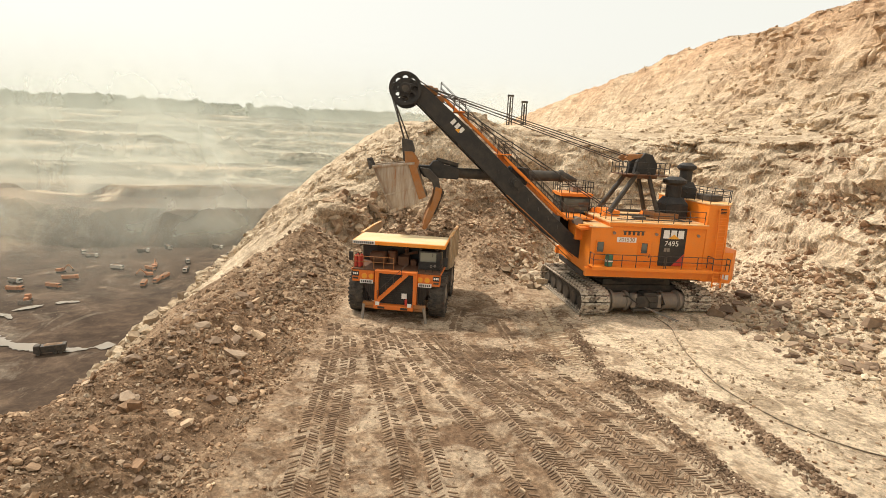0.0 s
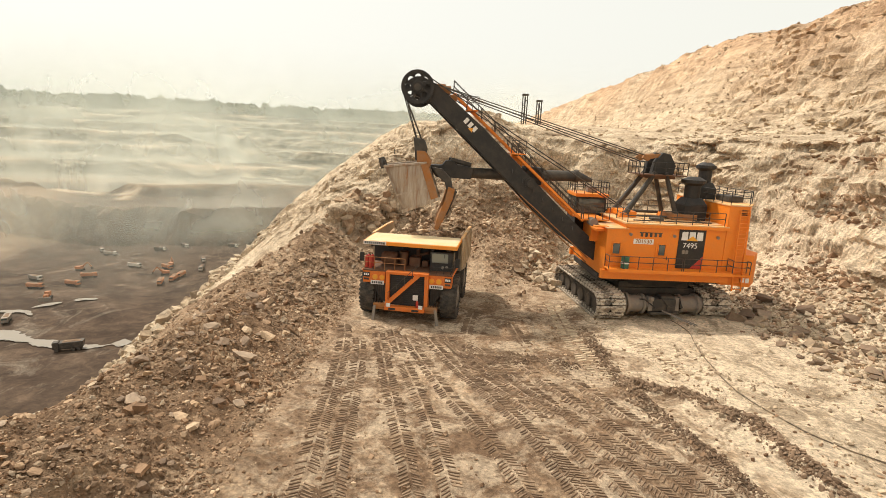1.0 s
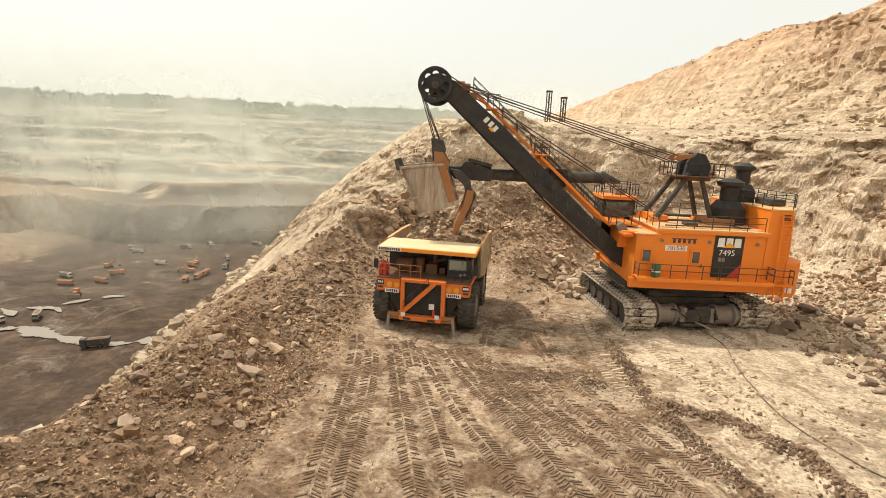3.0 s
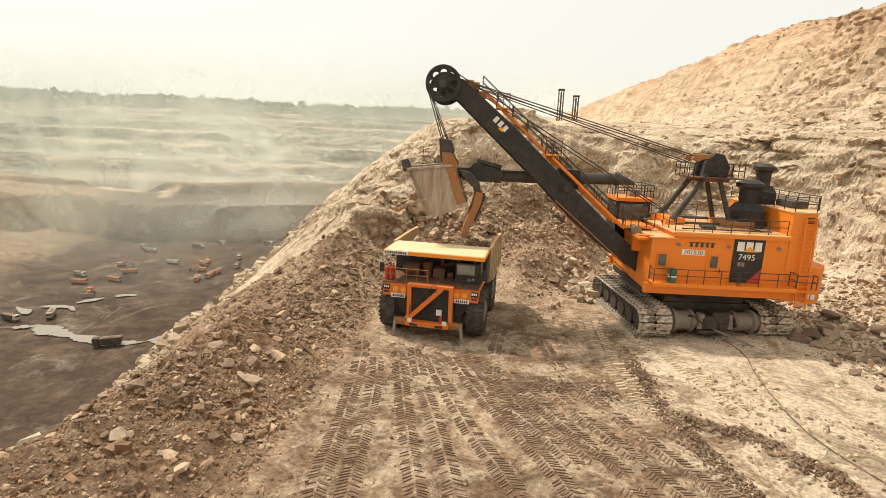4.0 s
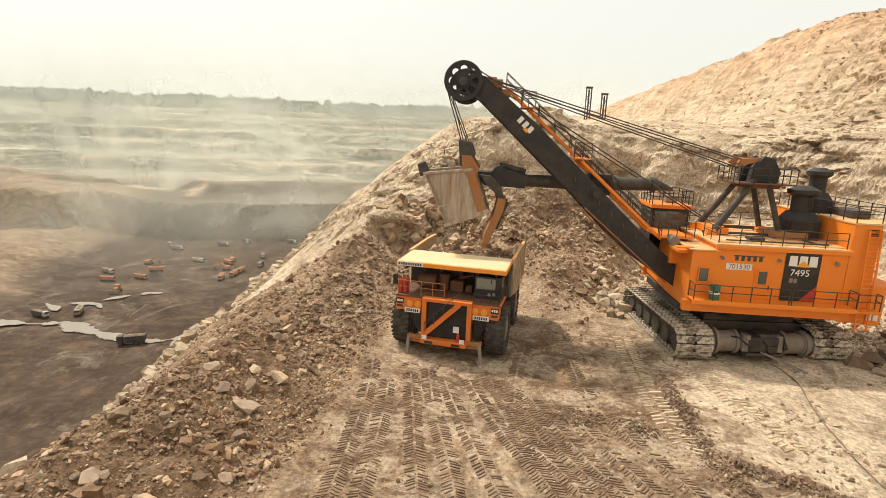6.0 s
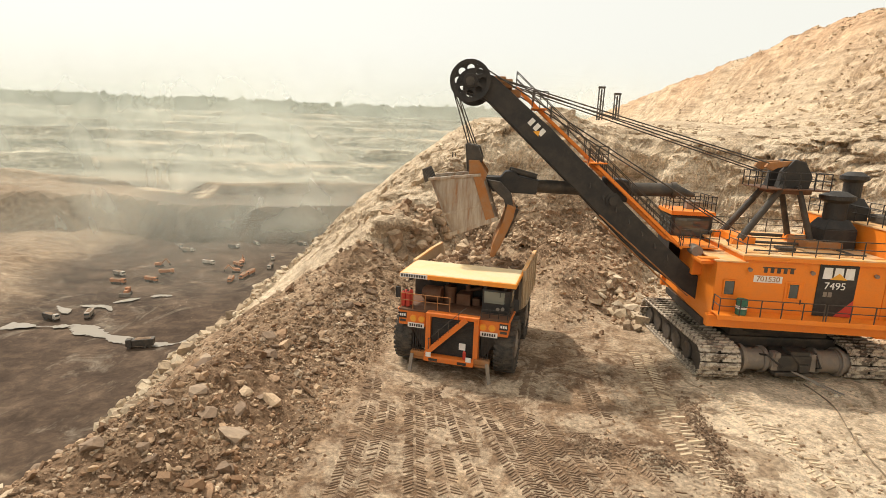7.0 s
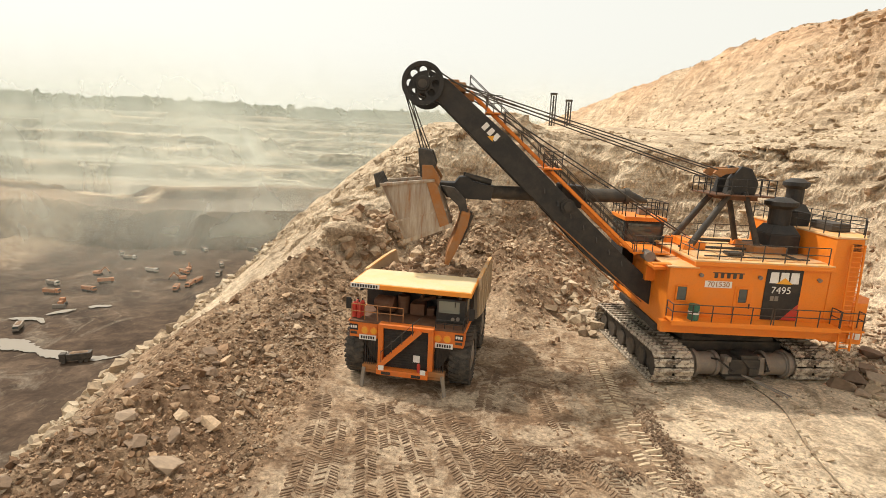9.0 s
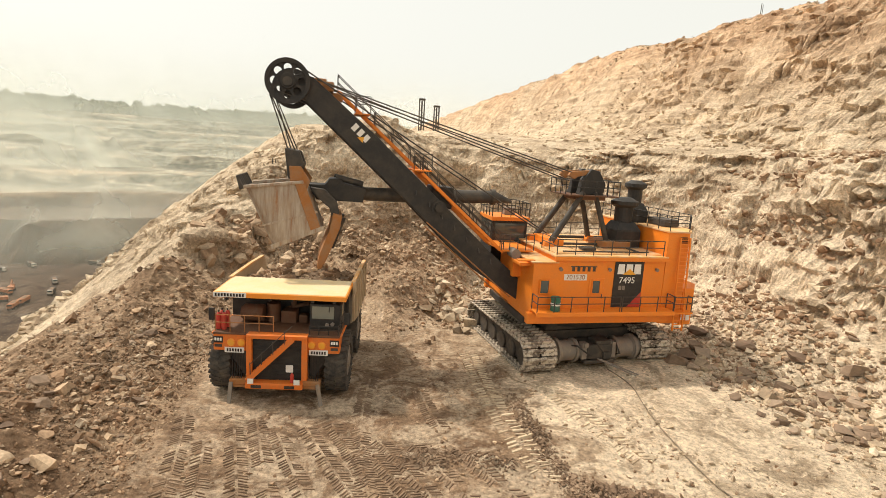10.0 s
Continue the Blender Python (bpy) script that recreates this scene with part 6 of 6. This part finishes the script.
# woods on the far rim: clumps of small leaf masses
m_leaf = rock_material("far_leaves", [(0.0, (0.045, 0.06, 0.03)), (0.6, (0.075, 0.09, 0.045)), (1.0, (0.12, 0.13, 0.07))], 0.2)
n = 16000
wx = rng.uniform(-1500, 700, n)
wq = 880 + 330 * rng.uniform(0, 1, n) ** 1.5
wy = (wq + 0.3 * wx) / 0.95
dens = fbm(wx, wy, 160, 4, 123)
ok = dens > -0.3
wx, wy = wx[ok], wy[ok]
wz = terrain(wx, wy)[0] + rng.uniform(2, 9, len(wx)) + 6 * np.clip(fbm(wx, wy, 70, 3, 127), -0.3, 1)
woods = rubble("far_woods", wx, wy, rng.uniform(6, 13, len(wx)), m_leaf, "hazy green woods along the far rim", 0.5, 0.8, 0.5, wz)

m_water, t, b = node_mat("muddy_water")
b.inputs["Base Color"].default_value = (0.24, 0.205, 0.16, 1)
b.inputs["Roughness"].default_value = 0.3


def pool(pts, widths, seed):
    """A sheet of water along a line, its banks ragged."""
    p, w = np.array(pts, float), np.array(widths, float)
    u = np.linspace(0, len(p) - 1, 40 * (len(p) - 1))
    x, y, h = (np.interp(u, np.arange(len(p)), c) for c in (p[:, 0], p[:, 1], w))
    dx, dy = np.gradient(x), np.gradient(y)
    l = np.hypot(dx, dy)
    zed = np.full(x.shape, float(seed))
    ends = np.clip(np.minimum(u, len(p) - 1 - u) * 4, 0.05, 1)
    bm = bmesh.new()
    rows = []
    for side in (-1, 1):
        k = h * ends * np.clip(0.75 + 1.5 * fbm3(x, y, zed + side, 6.0, 1.0, 4, 900 + seed, 0.65), 0.08, 2)
        rows.append([bm.verts.new((a, b2, 0)) for a, b2 in zip(x - side * dy / l * k, y + side * dx / l * k)])
    for i in range(len(x) - 1):
        bm.faces.new((rows[0][i], rows[0][i + 1], rows[1][i + 1], rows[1][i]))
    me = bpy.data.meshes.new("pool")
    bm.to_mesh(me)
    bm.free()
    me.materials.append(m_water)
    ob = new("pool", me)
    ob.matrix_world = pose(0, 0, -46.6 + 0.01 * seed)
    tagged(ob, "muddy water lying on the dark pit floor", "pool", "pools on the pit floor")


pool([(-170, 139), (-153, 138.7), (-142, 141), (-135.4, 143.4), (-129, 141.6), (-121.5, 139), (-112.5, 137.2), (-104, 136), (-98, 138), (-92, 142)], [2.0, 2.4, 2.6, 3.4, 3.0, 2.2, 2.0, 1.6, 2.6, 3.2], 1)
pool([(-149, 160), (-143, 161), (-139, 161), (-135, 158)], [0.9, 1.5, 1.0, 0.5], 2)
pool([(-141, 165), (-138, 170), (-136, 173)], [0.6, 1.2, 0.7], 3)
pool([(-134, 175), (-130.5, 177), (-127, 178)], [1.0, 1.9, 1.2], 4)
pool([(-156, 158), (-150, 155), (-146, 152)], [1.2, 1.6, 0.7], 5)

# pit vehicles, spotted and shrunk by k to fit the camera's view
# Dusty paints, dulled further: the distance haze is put into the colour.
pit_orange = paint("hazed_orange", (0.42, 0.15, 0.05), (0.28, 0.2, 0.13), 0.7, 0, 0.9, 0.8)
pit_white = paint("hazed_white", (0.5, 0.46, 0.4), (0.3, 0.24, 0.18), 0.7, 0, 0.9, 0.8)
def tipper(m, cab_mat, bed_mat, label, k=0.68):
    v = thing("tipper_truck", m, label, "truck", "vehicles on the pit floor")
    part("chassis", boxes(((0, 0, 1.0), (2.2, 8.2, 0.35))), dark_steel, v)
    c0 = part("cab", bev(boxes(((0, -3.2, 2.1), (2.4, 1.9, 2.2), None, (0.95, 0.85))), 0.1, 1), cab_mat, v)
    part("windscreen", boxes(((0, -4.1, 2.6), (2.0, 0.1, 0.8))), m_glass, c0)
    bed = bmesh.new()
    add_prism(bed, [(-2.0, 1.3), (-2.2, 3.0), (4.4, 3.2), (4.2, 1.3)], -1.35, 1.35, "x")
    part("tipping_bed", bed, bed_mat, v)
    part("bed_load", bev(boxes(((0, 1.1, 3.15), (2.3, 5.6, 0.5), None, (0.5, 0.7))), 0.1, 1), m_track, v)
    for y in (-3.0, 1.6, 3.0):
        for s in (-1, 1):
            part("wheel", cyls(((s * 0.85, y, 0.6), (s * 1.3, y, 0.6), 0.6, None, 14)), rubber, v)
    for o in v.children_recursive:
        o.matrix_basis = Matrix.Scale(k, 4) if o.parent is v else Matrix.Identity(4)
    return v


def digger(m, label, k=0.68):
    v = thing("small_excavator", m, label, "excavator", "vehicles on the pit floor")
    for s in (-1, 1):
        part("track", bev(boxes(((s * 1.3, 0, 0.55), (0.7, 4.6, 1.1))), 0.3, 2), rubber, v)
    part("cabin", bev(boxes(((0, 0.6, 2.0), (3.0, 4.0, 1.6)), ((-0.9, -1.2, 2.6), (1.1, 1.4, 1.7))), 0.1, 1), pit_orange, v)
    part("boom", beams(((0.3, -1.2, 2.2), (0.3, -4.2, 5.4), 0.5, 0.6), ((0.3, -4.2, 5.4), (0.3, -6.6, 2.6), 0.4, 0.5)), pit_orange, v)
    part("bucket", bev(boxes(((0.3, -6.8, 1.9), (1.4, 1.1, 1.2), None, (0.8, 0.6))), 0.1, 1), dark_steel, v)
    for o in v.children_recursive:
        o.matrix_basis = Matrix.Scale(k, 4) if o.parent is v else Matrix.Identity(4)
    return v


def dozer(m, label, k=0.75):
    v = thing("bulldozer", m, label, "bulldozer", "vehicles on the pit floor")
    for s in (-1, 1):
        part("track", bev(boxes(((s * 1.2, 0, 0.75), (0.7, 5.0, 1.5))), 0.4, 2), rubber, v)
    part("engine", bev(boxes(((0, -1.2, 2.0), (1.6, 2.6, 1.5))), 0.1, 1), pit_orange, v)
    part("cab", bev(boxes(((0, 1.0, 2.7), (2.2, 2.0, 2.2))), 0.1, 1), pit_orange, v)
    part("blade", bev(boxes(((0, -3.4, 0.95), (5.4, 0.35, 1.9))), 0.08, 1), grey_steel, v)
    for o in v.children_recursive:
        o.matrix_basis = Matrix.Scale(k, 4) if o.parent is v else Matrix.Identity(4)
    return v


def spot(x, y, a):
    return pose(x, y, float(terrain(np.array([float(x)]), np.array([float(y)]))[0][0]), 0, 0, a)


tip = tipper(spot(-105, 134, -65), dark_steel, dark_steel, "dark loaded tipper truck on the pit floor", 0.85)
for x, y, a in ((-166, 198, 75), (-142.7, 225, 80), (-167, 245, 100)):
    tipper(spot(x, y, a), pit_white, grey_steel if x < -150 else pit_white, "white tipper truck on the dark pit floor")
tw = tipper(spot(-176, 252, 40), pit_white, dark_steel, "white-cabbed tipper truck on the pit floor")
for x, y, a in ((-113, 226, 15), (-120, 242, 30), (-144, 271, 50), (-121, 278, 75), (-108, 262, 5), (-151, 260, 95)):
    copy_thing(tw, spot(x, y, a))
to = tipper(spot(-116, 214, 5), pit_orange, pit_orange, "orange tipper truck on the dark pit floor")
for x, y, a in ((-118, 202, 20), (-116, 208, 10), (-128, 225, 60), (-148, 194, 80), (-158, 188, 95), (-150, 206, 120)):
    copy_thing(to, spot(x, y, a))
d0 = digger(spot(-124, 216, -60), "orange excavator loading trucks on the pit floor")
for x, y, a in ((-161, 216, 100), (-129, 230, 200)):
    copy_thing(d0, spot(x, y, a))
dozer(spot(-144, 176, 20), "orange bulldozer with a wide grey blade")
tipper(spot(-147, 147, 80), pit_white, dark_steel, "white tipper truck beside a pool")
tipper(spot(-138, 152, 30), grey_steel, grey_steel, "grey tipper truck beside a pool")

# ---- translucent sheets added to stand in for dusty haze over the pit ----
def haze_sheet(y, z0, z1, x0, x1, thick, scale, seed):
    m, t, b = node_mat("pit_haze")
    t.nodes.remove(b)
    out = t.nodes["Material Output"]
    co = coords(t, "Object")
    mp = nd(t, "ShaderNodeMapping")
    mp.inputs["Location"].default_value = (seed * 137.0, seed * 31.0, seed * 7.0)
    mp.inputs["Scale"].default_value = (1.5, 1.0, 0.9)
    mp.inputs["Rotation"].default_value = (0, radians(38), 0)
    t.links.new(co, mp.inputs["Vector"])
    f = noise_at(t, mp.outputs[0], scale, 7, 0.6, 0.5)
    puff = ramp(t, f, [(0.32, (0.35 * thick,) * 3), (0.5, (0.75 * thick,) * 3), (0.72, (1.45 * thick,) * 3)])
    sx = nd(t, "ShaderNodeSeparateXYZ")
    t.links.new(co, sx.inputs[0])
    fade = nd(t, "ShaderNodeMapRange")
    fade.interpolation_type = "SMOOTHSTEP"
    for key, v in (("From Min", z1), ("From Max", z1 - 0.55 * (z1 - z0)), ("To Min", 0.0), ("To Max", 1.0)):
        fade.inputs[key].default_value = v
    t.links.new(sx.outputs["Z"], fade.inputs["Value"])
    foot = nd(t, "ShaderNodeMapRange")
    foot.interpolation_type = "SMOOTHSTEP"
    for key, v in (("From Min", -48.0), ("From Max", -26.0), ("To Min", 0.0), ("To Max", 1.0)):
        foot.inputs[key].default_value = v
    t.links.new(sx.outputs["Z"], foot.inputs["Value"])
    alpha = mix(t, 1.0, puff, fade.outputs[0], "MULTIPLY")
    alpha = mix(t, 1.0, alpha, foot.outputs[0], "MULTIPLY")
    tr = nd(t, "ShaderNodeBsdfTransparent")
    tl = nd(t, "ShaderNodeBsdfTranslucent", Color=(0.87, 0.9, 0.8, 1))
    df = nd(t, "ShaderNodeBsdfDiffuse", Color=(0.87, 0.9, 0.8, 1))
    mx = nd(t, "ShaderNodeMixShader", Fac=0.4)
    t.links.new(tl.outputs[0], mx.inputs[1])
    t.links.new(df.outputs[0], mx.inputs[2])
    ms = nd(t, "ShaderNodeMixShader")
    t.links.new(alpha, ms.inputs[0])
    t.links.new(tr.outputs[0], ms.inputs[1])
    t.links.new(mx.outputs[0], ms.inputs[2])
    t.links.new(ms.outputs[0], out.inputs["Surface"])
    bm = bmesh.new()
    nx, nz = 40, 8
    g = [[bm.verts.new((x0 + (x1 - x0) * i / nx, y + 18 * math.sin(i * 0.7 + seed) + 0.25 * (x0 + (x1 - x0) * i / nx), z0 + (z1 - z0) * j / nz)) for i in range(nx + 1)] for j in range(nz + 1)]
    for j in range(nz):
        for i in range(nx):
            bm.faces.new((g[j][i], g[j][i + 1], g[j + 1][i + 1], g[j + 1][i]))
    me = bpy.data.meshes.new("dust_haze")
    bm.to_mesh(me)
    bm.free()
    for p in me.polygons:
        p.use_smooth = True
    me.materials.append(m)
    tagged(new("dust_haze", me), "thin pale sheet standing in for dusty haze over the pit", "dust", kind="stuff")


for y, z1, x0, x1, thick, scale, seed in ((168, -5, -900, -40, 0.12, 0.014, 7), (262, 5, -1100, 40, 0.28, 0.014, 1), (325, 25, -1100, 40, 0.3, 0.013, 8), (400, 35, -1200, 60, 0.34, 0.011, 2), (490, 55, -1300, 80, 0.38, 0.010, 3), (610, 78, -1400, 120, 0.36, 0.008, 4), (740, 110, -1600, 200, 0.36, 0.006, 5), (860, 165, -1800, 300, 0.42, 0.004, 6)):
    haze_sheet(y, -60, z1, x0, x1, thick, scale, seed)
